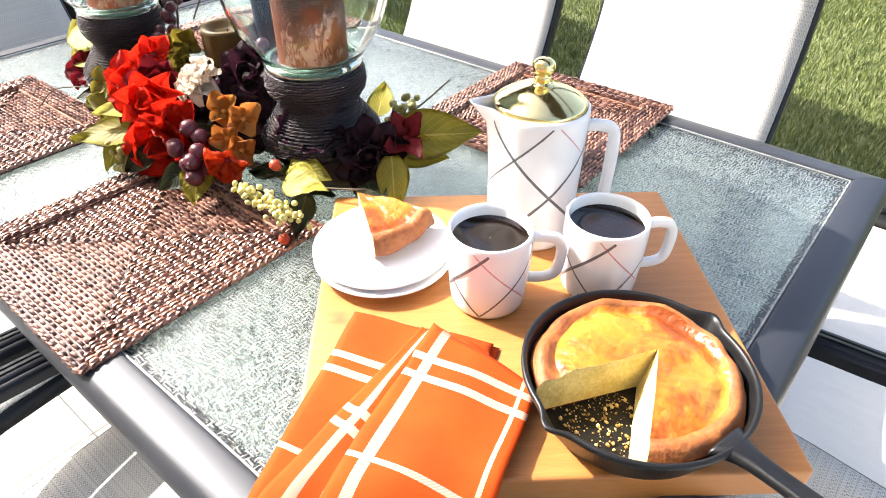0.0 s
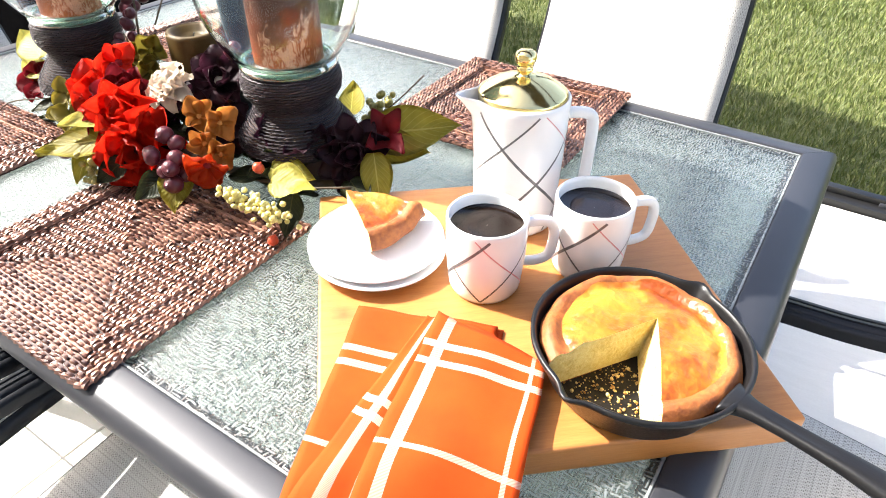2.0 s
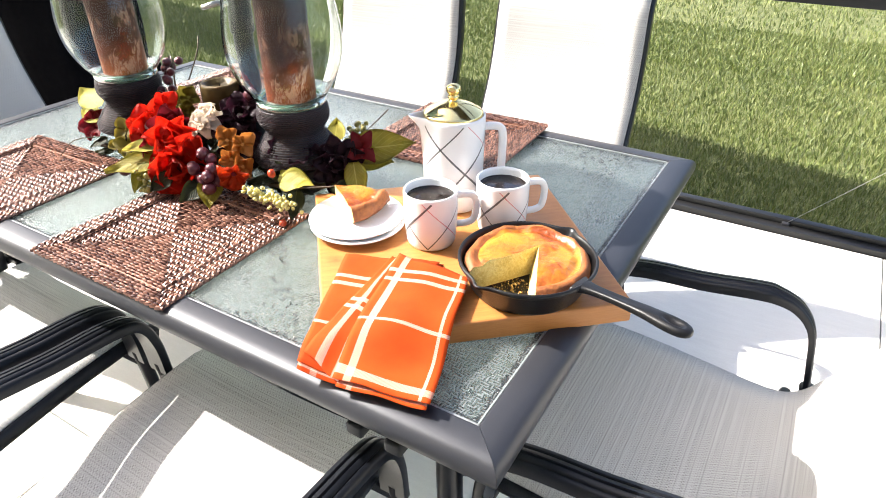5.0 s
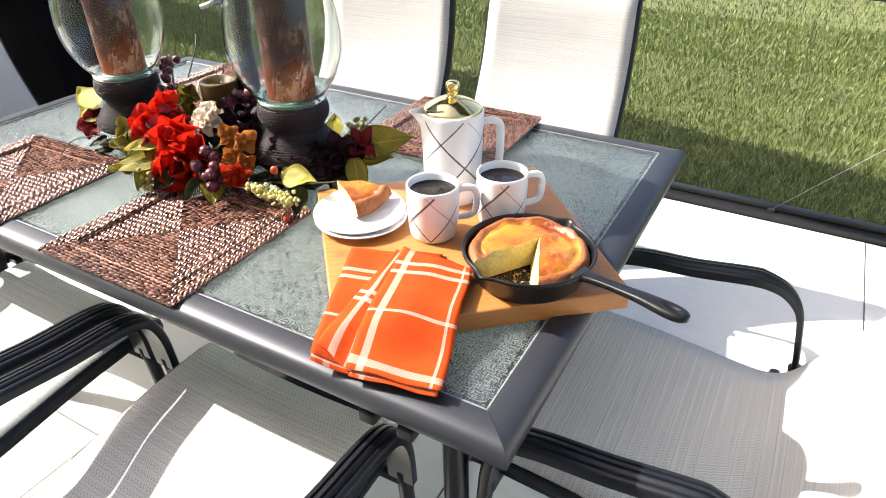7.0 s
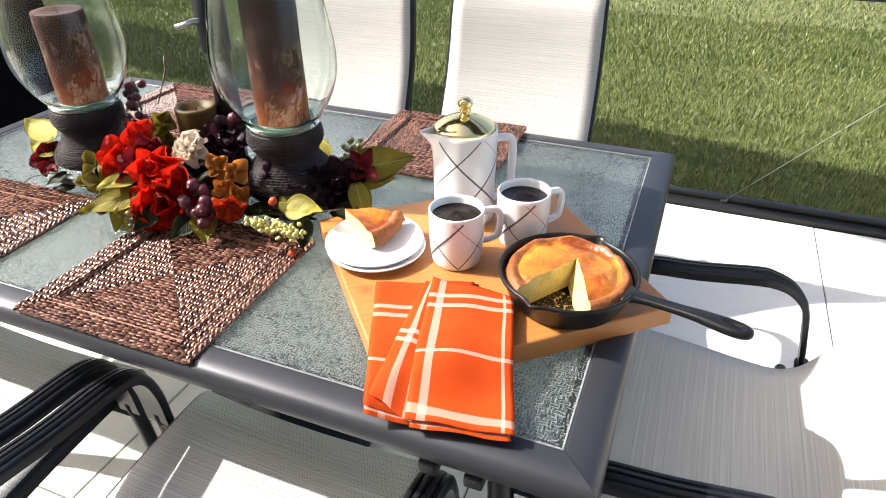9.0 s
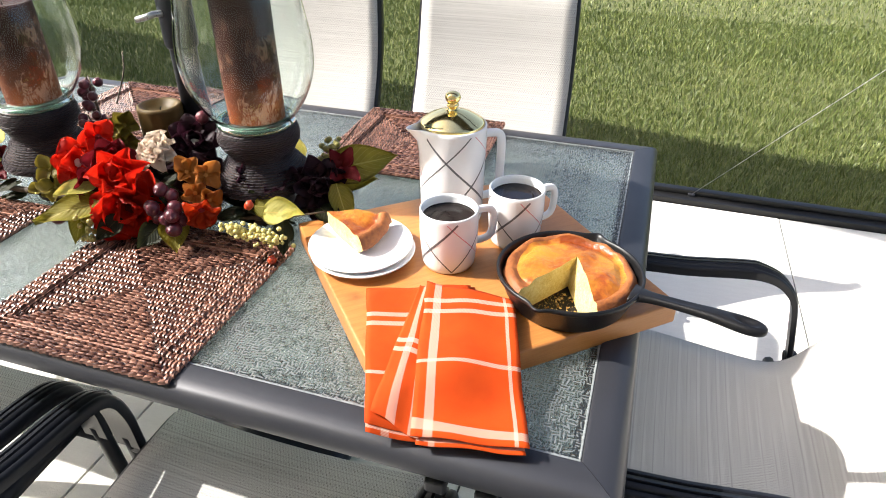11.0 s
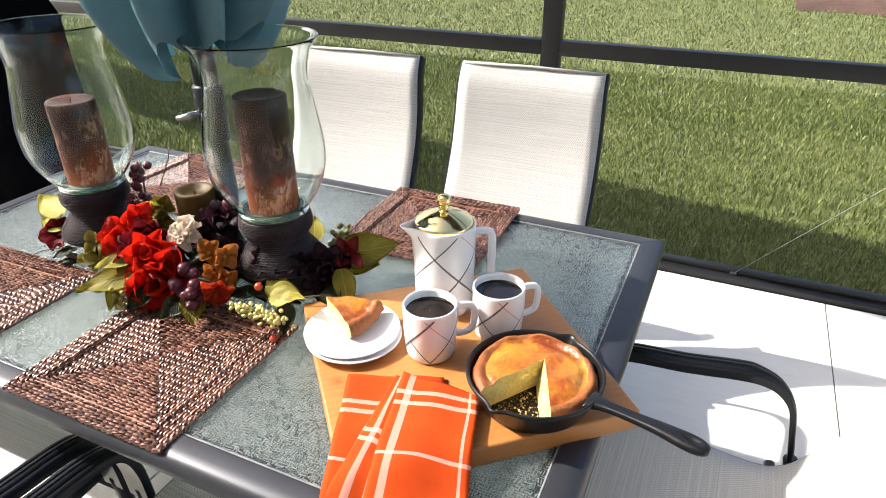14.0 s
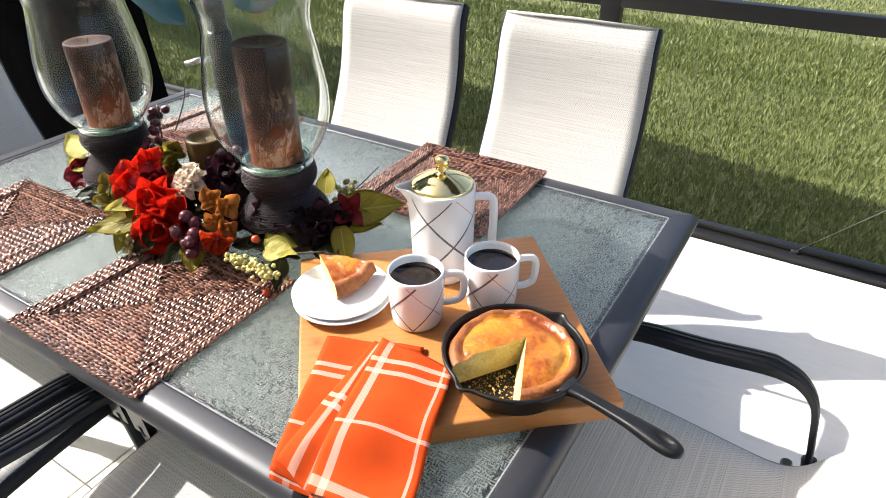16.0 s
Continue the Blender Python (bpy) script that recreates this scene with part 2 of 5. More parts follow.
# Sling fabric: fine ribs with rows of tiny open dots.
n = Nodes("beige_sling_mesh", 0.75)
uv = n.t.nodes.new("ShaderNodeUVMap").outputs[0]
u, v, _ = n.split(uv)
turn = n.math("MULTIPLY", v, 1 / 0.0185)
cell = n.math("FRACT", turn)
row = n.math("FLOOR", n.math("MULTIPLY", turn, 4.0))
ribs = n.math("SINE", n.math("MULTIPLY", v, 2 * math.pi / 0.0046))
groove = n.math("LESS_THAN", cell, 0.10)
near_mid = n.math("LESS_THAN", n.math("ABSOLUTE", n.math("SUBTRACT", cell, 0.62)), 0.24)
holes = n.math("GREATER_THAN", n.math("MULTIPLY", n.math("SINE", n.math("ADD", n.math("MULTIPLY", u, 2 * math.pi / 0.0075), n.math("MULTIPLY", row, 2.4))), ribs), 0.45)
dots = n.math("MULTIPLY", holes, near_mid)
streak = n.noise(1.0, 4.0, 0.65, stretch=(5, 190, 1), co=uv)
pick = n.math("MULTIPLY", n.math("SINE", n.math("ADD", n.math("MULTIPLY", u, 2 * math.pi / 0.0052), n.math("MULTIPLY", row, 3.14))), ribs)
fac = n.math("ADD", n.math("MULTIPLY", streak, 0.42), n.math("ADD", n.math("MULTIPLY", n.noise(900, 2.0), 0.15), n.math("MULTIPLY", pick, 0.20)))
fac = n.math("SUBTRACT", n.math("ADD", fac, 0.19), n.math("ADD", n.math("MULTIPLY", dots, 0.30), n.math("MULTIPLY", groove, 0.16)))
n.colour(n.ramp(fac, (0.06, (0.16, 0.153, 0.142)), (0.34, (0.42, 0.406, 0.380)), (0.62, (0.61, 0.594, 0.562))))
n.bump(n.math("SUBTRACT", n.math("MULTIPLY", pick, 0.7), n.math("ADD", dots, n.math("MULTIPLY", groove, 1.2))), 0.14, 0.0006)
M["sling"] = n.m

# Board: warm pine with long grain, rings and knots.
n = Nodes("oiled_pine_board", 0.42)
mp = n.node("Mapping")
mp.inputs["Scale"].default_value = (1.0, 9.0, 4.0)
n.link(n.co, mp.inputs["Vector"])
wave = n.node("TexWave", Scale=2.6, Distortion=5.5, Detail=3.0)
wave.inputs["Detail Scale"].default_value = 1.6
wave.bands_direction = "Y"
n.link(mp.outputs[0], wave.inputs["Vector"])
grain = n.noise(40, 6.0, 0.65, stretch=(1.2, 14, 14))
big = n.noise(7, 3.0)
knot = n.node("TexVoronoi", Scale=8.0)
n.link(n.co, knot.inputs["Vector"])
fac = n.math("ADD", n.math("MULTIPLY", wave.outputs["Fac"], 0.06), n.math("ADD", n.math("MULTIPLY", grain, 0.4), n.math("MULTIPLY", big, 0.48)))
wood = n.ramp(fac, (0.22, (0.31, 0.108, 0.024)), (0.5, (0.46, 0.185, 0.048)), (0.8, (0.57, 0.265, 0.082)))
spot = n.ramp(n.math("ADD", knot.outputs["Distance"], n.math("MULTIPLY", n.noise(60, 3.0), 0.08)), (0.10, (1, 1, 1)), (0.16, (0, 0, 0)))
for place, size in (((-0.192, -0.020, 0.744), 0.010), ((-0.196, -0.108, 0.744), 0.008), ((-0.06, -0.17, 0.744), 0.006), ((0.17, -0.19, 0.744), 0.007)):
    gap = n.t.nodes.new("ShaderNodeVectorMath")
    gap.operation = "DISTANCE"
    n.link(n.co, gap.inputs[0])
    gap.inputs[1].default_value = place
    reach = n.math("ADD", gap.outputs["Value"], n.math("MULTIPLY", n.noise(130, 3.0), size))
    spot = n.math("MAXIMUM", spot, n.math("SUBTRACT", 1.0, n.math("MULTIPLY", reach, 0.45 / size), True))
n.colour(n.mix(n.math("MULTIPLY", spot, 0.75), wood, (0.14, 0.04, 0.012)))
n.bump(grain, 0.15, 0.0008)
M["board"] = n.m

# Baked top, crumb and crust.
n = Nodes("golden_baked_top", 0.34)
blot = n.noise(19, 3.0, 0.5)
fine = n.noise(150, 4.0)
fac = n.math("ADD", n.math("MULTIPLY", blot, 0.85), n.math("MULTIPLY", fine, 0.15))
n.colour(n.ramp(fac, (0.38, (0.50, 0.215, 0.024)), (0.50, (0.42, 0.135, 0.013)), (0.62, (0.25, 0.050, 0.007))))
n.bump(n.math("ADD", n.math("MULTIPLY", n.noise(55, 3.0, 0.5), 2.0), n.math("MULTIPLY", fine, 0.5)), 0.55, 0.004)
n.b.inputs["Subsurface Weight"].default_value = 0.08
M["bread_top"] = n.m
n = Nodes("pale_yellow_crumb", 0.85)
pore = n.noise(260, 5.0, 0.7)
n.colour(n.ramp(n.math("ADD", n.math("MULTIPLY", pore, 0.6), n.math("MULTIPLY", n.noise(40, 3.0), 0.4)), (0.3, (0.62, 0.42, 0.08)), (0.65, (0.90, 0.77, 0.38))))
n.bump(pore, 0.9, 0.003)
M["bread_crumb"] = n.m
M["bread_crust"] = mottled("browned_crust", (0.15, 0.034, 0.006), (0.40, 0.135, 0.028), 42, 0.6, 0, 0.6, 0.002, 200)

# Layered candle wax: dark brown shoulder, mottled middle, rusty foot.
n = Nodes("marbled_brown_wax", 0.5)
_, _, z = n.split()
blot = n.noise(34, 5.0, 0.65, distort=0.8)
level = n.math("ADD", n.math("MULTIPLY", z, 5.2), n.math("MULTIPLY", blot, 0.35))
tone = n.ramp(level, (0.16, (0.27, 0.066, 0.018)), (0.40, (0.105, 0.031, 0.015)), (0.62, (0.040, 0.014, 0.009)), (0.98, (0.030, 0.011, 0.008)))
flake = n.math("MULTIPLY", n.noise(85, 5.0, 0.7, stretch=(1.6, 1.6, 0.7), distort=1.2), n.ramp(n.noise(20, 3.0), (0.38, (0.55, 0.55, 0.55)), (0.6, (1, 1, 1))))
pale = n.ramp(flake, (0.43, (0, 0, 0)), (0.51, (1, 1, 1)))
n.colour(n.mix(n.math("MULTIPLY", pale, n.math("SUBTRACT", 1.12, level, True)), tone, (0.36, 0.20, 0.14)))
n.b.inputs["Specular IOR Level"].default_value = 0.10
n.bump(blot, 0.35, 0.0015)
n.b.inputs["Subsurface Weight"].default_value = 0.1
M["wax_brown"] = n.m


def napkin_material(name, along, across):
    """Orange cotton with white stripes: (centre, half width, strength) along and across."""
    n = Nodes(name, 0.85)
    uv = n.t.nodes.new("ShaderNodeUVMap").outputs[0]
    u, v, _ = n.split(uv)
    w1 = n.math("SINE", n.math("ADD", n.math("MULTIPLY", u, 260.0), n.math("MULTIPLY", v, 560.0)))
    weave = n.noise(900, 2.0)

    def bands(axis, rows):
        total = None
        for c, h, s, *skew in rows:
            line = n.math("ADD", axis, n.math("MULTIPLY", n.math("SUBTRACT", u, 0.5), skew[0])) if skew else axis
            hit = n.math("MULTIPLY", n.math("LESS_THAN", n.math("ABSOLUTE", n.math("SUBTRACT", line, c)), h), s)
            total = hit if total is None else n.math("MAXIMUM", total, hit)
        return total

    a, c = bands(u, along), bands(v, across)
    stripe = n.math("ADD", n.math("MULTIPLY", a, 0.66), n.math("MULTIPLY", c, 0.70), True)
    twill = n.math("ADD", 0.80, n.math("MULTIPLY", w1, 0.20))
    orange = n.ramp(n.noise(14, 4.0), (0.3, (0.44, 0.042, 0.002)), (0.7, (0.52, 0.058, 0.003)))
    n.colour(n.mix(n.math("MULTIPLY", stripe, twill, True), orange, (0.58, 0.45, 0.36)))
    n.bump(n.math("ADD", weave, n.math("MULTIPLY", n.noise(60, 3.0), 1.5)), 0.3, 0.0008)
    n.b.inputs["Specular IOR Level"].default_value = 0.2
    return n.m


# Concrete slabs and lawn.
n = Nodes("pale_concrete", 0.8)
big, mid, fine = n.noise(1.1, 4.0), n.noise(9, 5.0, 0.65, stretch=(1.0, 5.0, 1.0)), n.noise(160, 3.0)
fac = n.math("ADD", n.math("MULTIPLY", big, 0.4), n.math("ADD", n.math("MULTIPLY", mid, 0.4), n.math("MULTIPLY", fine, 0.2)))
n.colour(n.ramp(fac, (0.3, (0.62, 0.595, 0.54)), (0.7, (0.76, 0.735, 0.675))))
n.bump(n.math("ADD", mid, fine), 0.25, 0.002)
M["concrete"] = n.m
M["joint"] = mottled("dark_joint", (0.10, 0.10, 0.095), (0.18, 0.17, 0.16), 12, 0.9, 0, 0.4, 0.002, 120)
n = Nodes("lawn_soil", 0.95)
n.colour(n.ramp(n.noise(14, 5.0, 0.7), (0.3, (0.085, 0.10, 0.03)), (0.7, (0.17, 0.18, 0.06))))
n.bump(n.noise(60, 4.0), 0.8, 0.02)
M["lawn"] = n.m
n = Nodes("grass_blades", 0.5)
patch = n.noise(1.3, 3.0)
fac = n.math("ADD", n.math("MULTIPLY", n.island(), 0.55), n.math("MULTIPLY", patch, 0.45))
n.colour(n.ramp(fac, (0.15, (0.062, 0.090, 0.017)), (0.5, (0.118, 0.155, 0.034)), (0.80, (0.215, 0.235, 0.072)), (0.95, (0.40, 0.37, 0.16))))
M["blades"] = n.m


# ---- mesh helpers ----
def part(name, bm, material, parent=None, label="", smooth=True, angle=None):
    """Links a bmesh as one mesh object, under parent if given."""
    me = bpy.data.meshes.new(name)
    bm.to_mesh(me)
    bm.free()
    me.materials.append(material)
    if smooth:
        me.shade_smooth()
        if angle:
            me.set_sharp_from_angle(angle=radians(angle))
    ob = new(name, me)
    if parent is not None:
        ob.parent = parent
    if label:
        ob["label"] = label
    return ob


def thing(name, m, label, category, group="", kind=""):
    ob = new(name)
    ob.empty_display_size = 0.05
    ob.matrix_basis = m
    return tagged(ob, label, category, group, kind)


def box(bm, lo, hi, bevel=0.0, m=None, seg=2):
    r = bmesh.ops.create_cube(bm, size=1.0)
    vs = r["verts"]
    for v in vs:
        v.co = Vector([(a + b) / 2 + c * (b - a) for a, b, c in zip(lo, hi, v.co)])
    if bevel:
        es = list({e for v in vs for e in v.link_edges})
        out = bmesh.ops.bevel(bm, geom=es, offset=bevel, segments=seg, affect="EDGES", profile=0.6)
        vs = list({v for f in out["faces"] for v in f.verts} | {v for v in vs if v.is_valid})
    if m is not None:
        bmesh.ops.transform(bm, matrix=m, verts=vs)
    return vs


def lathe(bm, profile, seg=48, wobble=None, cx=0.0, cy=0.0, cap=True):
    """Turns (radius, z) rows about the z axis; wobble(angle, radius, z) gives a changed radius."""
    rings = []
    for r, z in profile:
        ring = []
        for i in range(seg):
            a = 2 * math.pi * i / seg
            rr = wobble(a, r, z) if wobble else r
            ring.append(bm.verts.new((cx + rr * math.cos(a), cy + rr * math.sin(a), z)))
        rings.append(ring)
    for p, q in zip(rings, rings[1:]):
        for i in range(seg):
            bm.faces.new((p[i], p[(i + 1) % seg], q[(i + 1) % seg], q[i]))
    if cap:
        bm.faces.new(list(reversed(rings[0])))
        bm.faces.new(rings[-1])
    return rings


def smooth_path(points, steps=6):
    """A Catmull-Rom line through the points."""
    p = [Vector(q) for q in points]
    p = [2 * p[0] - p[1], *p, 2 * p[-1] - p[-2]]
    out = []
    for i in range(1, len(p) - 2):
        for k in range(steps):
            t = k / steps
            a, b, c, d = p[i - 1:i + 3]
            out.append(0.5 * ((2 * b) + (c - a) * t + (2 * a - 5 * b + 4 * c - d) * t * t + (3 * b - a - 3 * c + d) * t ** 3))
    return out + [p[-2]]


def sweep(bm, path, section, up=Vector((0, 0, 1)), scale=None, close=True, across=None):
    """Carries a closed section (side, up) along a path."""
    path = [Vector(q) for q in path]
    rings, n = [], len(section)
    side_last = None
    for i, q in enumerate(path):
        d = (path[min(i + 1, len(path) - 1)] - path[max(i - 1, 0)]).normalized()
        side = d.cross(up)
        if side.length < 0.15 and side_last is not None:
            side = side_last - d * side_last.dot(d)
        elif side.length < 1e-4:
            side = Vector((1, 0, 0))
        if across is not None:
            side = Vector(across)
        side.normalize()
        if side_last is not None and side.dot(side_last) < 0:
            side = -side
        side_last = side
        top = side.cross(d).normalized()
        s = scale(i / (len(path) - 1)) if scale else 1.0
        rings.append([bm.verts.new(q + side * a * s + top * b * s) for a, b in section])
    for p, q in zip(rings, rings[1:]):
        for i in range(n):
            bm.faces.new((p[i], p[(i + 1) % n], q[(i + 1) % n], q[i]))
    if close:
        bm.faces.new(list(reversed(rings[0])))
        bm.faces.new(rings[-1])
    return rings


def ring_section(r, n=8, flat=1.0):
    return [(r * math.cos(2 * math.pi * i / n), flat * r * math.sin(2 * math.pi * i / n)) for i in range(n)]


def pillow(bm, c, u, v, w, lu, lv, lw):
    """A small rounded strand: 12 corners, sunken ends."""
    c, u, v, w = Vector(c), Vector(u), Vector(v), Vector(w)
    rows = []
    for k, s, h in ((-1, 0.85, 0.25), (-0.62, 1.0, 1.0), (0.62, 1.0, 0.92), (1, 0.85, 0.2)):
        rows.append([bm.verts.new(c + u * lu * k + v * lv * s * a + w * lw * b * (h if b > 0 else 1)) for a, b in ((-1, -0.5), (-0.68, 1), (0.68, 1), (1, -0.5))])
    for p, q in zip(rows, rows[1:]):
        for i in range(3):
            bm.faces.new((p[i], p[i + 1], q[i + 1], q[i]))
    bm.faces.new(rows[0])
    bm.faces.new(list(reversed(rows[-1])))


# ---- setting ----
TOP = 0.71            # table glass
BOARD_TOP = 0.744
SILL_Y = 2.19

# Lawn sheet to the horizon.
bm = bmesh.new()
bmesh.ops.create_grid(bm, x_segments=2, y_segments=2, size=400)
ob = part("ground", bm, M["lawn"], None, smooth=False)
ob.location = (0, 0, -0.09)
tagged(ob, "flat green lawn that runs to the horizon", "lawn", kind="structure")

# Patio: a dark bed with slabs laid on it.
patio = thing("floor", pose(0, 0, 0), "pale concrete patio of large slabs with dark joints", "patio", kind="structure")
bm = bmesh.new()
box(bm, (-6.0, -2.6, -0.085), (4.0, SILL_Y + 0.05, -0.006))
part("bed", bm, M["joint"], patio, smooth=False)
slab_mesh = {}
xs = [-6.0, -5.525, -4.66, -3.795, -2.93, -2.065, -1.2, -0.335, 0.53, 1.395, 2.26, 3.125, 4.0]
ys = [-2.6, -1.95, 0.115, SILL_Y - 0.06]
for i in range(len(xs) - 1):
    for j in range(len(ys) - 1):
        w, d = round(xs[i + 1] - xs[i], 3), round(ys[j + 1] - ys[j], 3)
        if (w, d) not in slab_mesh:
            bm = bmesh.new()
            box(bm, (-w / 2 + 0.0025, -d / 2 + 0.0025, -0.03), (w / 2 - 0.0025, d / 2 - 0.0025, 0.0), 0.002)
            ob = part("slab", bm, M["concrete"], patio, smooth=False)
            slab_mesh[(w, d)] = ob.data
        else:
            ob = new("slab", slab_mesh[(w, d)])
            ob.parent = patio
        ob.location = ((xs[i] + xs[i + 1]) / 2, (ys[j] + ys[j + 1]) / 2, random.uniform(-0.001, 0.001))

# House wall behind the camera and its eave: unseen, pale to bounce fill light.
wall = thing("wall_south", pose(0, 0, 0), "unseen stucco house wall beside the patio, pale to bounce fill light", "wall", kind="structure")
bm = bmesh.new()
box(bm, (-6.0, -2.9, -0.09), (4.0, -2.6, 3.0))
part("wall_panel", bm, M["stucco"], wall, smooth=False)

bm = bmesh.new()
box(bm, (-6.0, -2.9, 3.0), (4.0, -1.05, 3.12))
tagged(part("ceiling", bm, M["stucco"], smooth=False), "unseen soffit of the house eave, pale to bounce fill light", "ceiling", kind="structure")

# Screen enclosure: sill, rail, posts, header, brace cable.
screen = thing("screen_enclosure", pose(0, SILL_Y, 0), "dark bronze aluminium screen frame at the patio edge", "enclosure", kind="structure")
def beam(name, lo, hi, parent=screen, bevel=0.004):
    bm = bmesh.new()
    box(bm, lo, hi, bevel)
    return part(name, bm, M["bronze"], parent, smooth=True, angle=30)
beam("sill_plate", (-6.0, -0.055, -0.02), (4.0, 0.035, 0.022))
beam("sill_rib", (-6.0, -0.01, 0.022), (4.0, 0.025, 0.045))
POSTS = (-3.9, -0.656, 1.52, 3.7)
for a, b in zip((-6.0,) + POSTS, POSTS + (4.0,)):
    beam("chair_rail", (a + 0.038, -0.025, 0.842), (b - 0.038, 0.025, 0.9))
for x in POSTS:
    beam("post", (x - 0.038, -0.025, 0.022), (x + 0.038, 0.025, 2.75))
beam("header", (-6.0, -0.04, 2.75), (4.0, 0.04, 2.85))
bm = bmesh.new()
sweep(bm, [(0.19, -0.012, 0.03), (0.92, -0.012, 0.83), (2.6, -0.012, 2.75)], ring_section(0.0014, 6))
part("brace_cable", bm, M["steel"], screen, "thin steel brace cable")
bm = bmesh.new()
box(bm, (0.175, -0.022, 0.02), (0.202, 0.002, 0.034), 0.003)
part("cable_anchor", bm, M["frame_metal"], screen)

# Unseen roof strip, added over the enclosure's outer edge to shade the first grass.
roof = thing("roof_edge", pose(-3.4, 1.94, 2.9, 0, 0, -11), "unseen flat strip added over the patio edge to shade the grass", "roof", kind="structure")
bm = bmesh.new()
box(bm, (-8.0, -0.38, 0.0), (7.0, 0.42, 0.08), 0.01)
part("roof_panel", bm, M["bronze"], roof, smooth=False)

# Grass blades, thick near the patio and thinner far off.
rng = np.random.default_rng(5)
def blades(count, x0, x1, y0, y1, hmin, hmax, width):
    p = np.stack([rng.uniform(x0, x1, count), y0 + (y1 - y0) * rng.uniform(0, 1, count) ** 1.25, np.full(count, -0.09)], 1)
    h = rng.uniform(hmin, hmax, count)
    a = rng.uniform(0, 2 * np.pi, count)
    side = np.stack([np.cos(a), np.sin(a), np.zeros(count)], 1) * (width * rng.uniform(0.6, 1.3, count))[:, None]
    b = rng.uniform(0, 2 * np.pi, count)
    lean = np.stack([np.cos(b), np.sin(b), np.zeros(count)], 1) * (h * rng.uniform(0.1, 0.75, count))[:, None]
    up = np.zeros((count, 3)); up[:, 2] = h
    v = np.stack([p - side, p + side, p + lean * 0.4 + up * 0.62 + side * 0.75, p + lean * 0.4 + up * 0.62 - side * 0.75, p + lean + up], 1)
    return v.reshape(-1, 3)
verts = np.concatenate([blades(330000, -7.5, 4.5, SILL_Y + 0.05, 6.0, 0.017, 0.040, 0.0023), blades(170000, -13.0, 8.0, 4.6, 13.0, 0.022, 0.046, 0.0042)])
count = len(verts) // 5
base = np.arange(count)[:, None] * 5
loops = np.concatenate([base + np.array([[0, 1, 2, 3]]), base + np.array([[3, 2, 4]])], 1).reshape(-1)
me = bpy.data.meshes.new("grass")
me.vertices.add(len(verts)); me.vertices.foreach_set("co", verts.astype(np.float32).ravel())
me.loops.add(len(loops)); me.loops.foreach_set("vertex_index", loops.astype(np.int32))
me.polygons.add(count * 2)
me.polygons.foreach_set("loop_start", (np.arange(count)[:, None] * 7 + np.array([[0, 4]])).ravel().astype(np.int32))
me.update(calc_edges=True)
me.materials.append(M["blades"])
tagged(new("grass", me), "short green grass blades with straw tips", "grass", kind="stuff")

# Mulch bed and shrubs at the far end of the lawn.
bm = bmesh.new()
rings = []
for k in range(41):
    x = 0.6 + k * 0.35
    y0 = 9.6 + 0.25 * math.sin(k * 0.7) - max(0, 1.2 - k * 0.1)* -1
    rings.append([bm.verts.new((x, y0, -0.088)), bm.verts.new((x, y0 + 0.25, 0.0)), bm.verts.new((x, 16, 0.02)), bm.verts.new((x, 16.2, -0.2))])
for p, q in zip(rings, rings[1:]):
    for i in range(3):
        bm.faces.new((p[i], q[i], q[i + 1], p[i + 1]))
tagged(part("mulch_bed", bm, M["soil"]), "brown bark mulch bed along the lawn", "mulch bed", kind="structure")


def leafy(bm, centre, radius, count, size, rnd):
    for _ in range(count):
        d = Vector((rnd.gauss(0, 1), rnd.gauss(0, 1), rnd.gauss(0, 1))).normalized() * radius * rnd.uniform(0.55, 1.05)
        q = Vector(centre) + Vector((d.x, d.y, d.z * 0.8))
        u = Vector((rnd.gauss(0, 1), rnd.gauss(0, 1), rnd.gauss(0, 0.6))).normalized()
        w = u.orthogonal().normalized()
        s = size * rnd.uniform(0.6, 1.3)
        bm.faces.new([bm.verts.new(q + u * a * s + w * b * s) for a, b in ((-1, 0), (0, 0.42), (1, 0), (0, -0.42))])


rnd = random.Random(11)
for k in range(9):
    x, y = -9 + k * 2.3 + rnd.uniform(-0.4, 0.4), rnd.uniform(13.4, 15)
    bush = thing("shrub", pose(x, y, -0.05), "dense dark green shrub in the mulch bed", "shrub", "shrubs behind the lawn")
    bm = bmesh.new()
    for s in range(4):
        a = s * 1.6 + rnd.uniform(0, 0.6)
        sweep(bm, smooth_path([(0, 0, 0), (0.12 * math.cos(a), 0.12 * math.sin(a), 0.35), (0.35 * math.cos(a), 0.35 * math.sin(a), 0.8)], 3), ring_section(0.03, 6), Vector((1, 0.3, 0)), lambda t: 1 - 0.6 * t)
    part("stems", bm, M["trunk"], bush)
    bm = bmesh.new()
    for _ in range(7):
        leafy(bm, (rnd.uniform(-0.6, 0.6), rnd.uniform(-0.4, 0.4), rnd.uniform(0.35, 0.9)), rnd.uniform(0.35, 0.55), 130, 0.07, rnd)
    part("crown", bm, M["shrub"], bush, smooth=False)


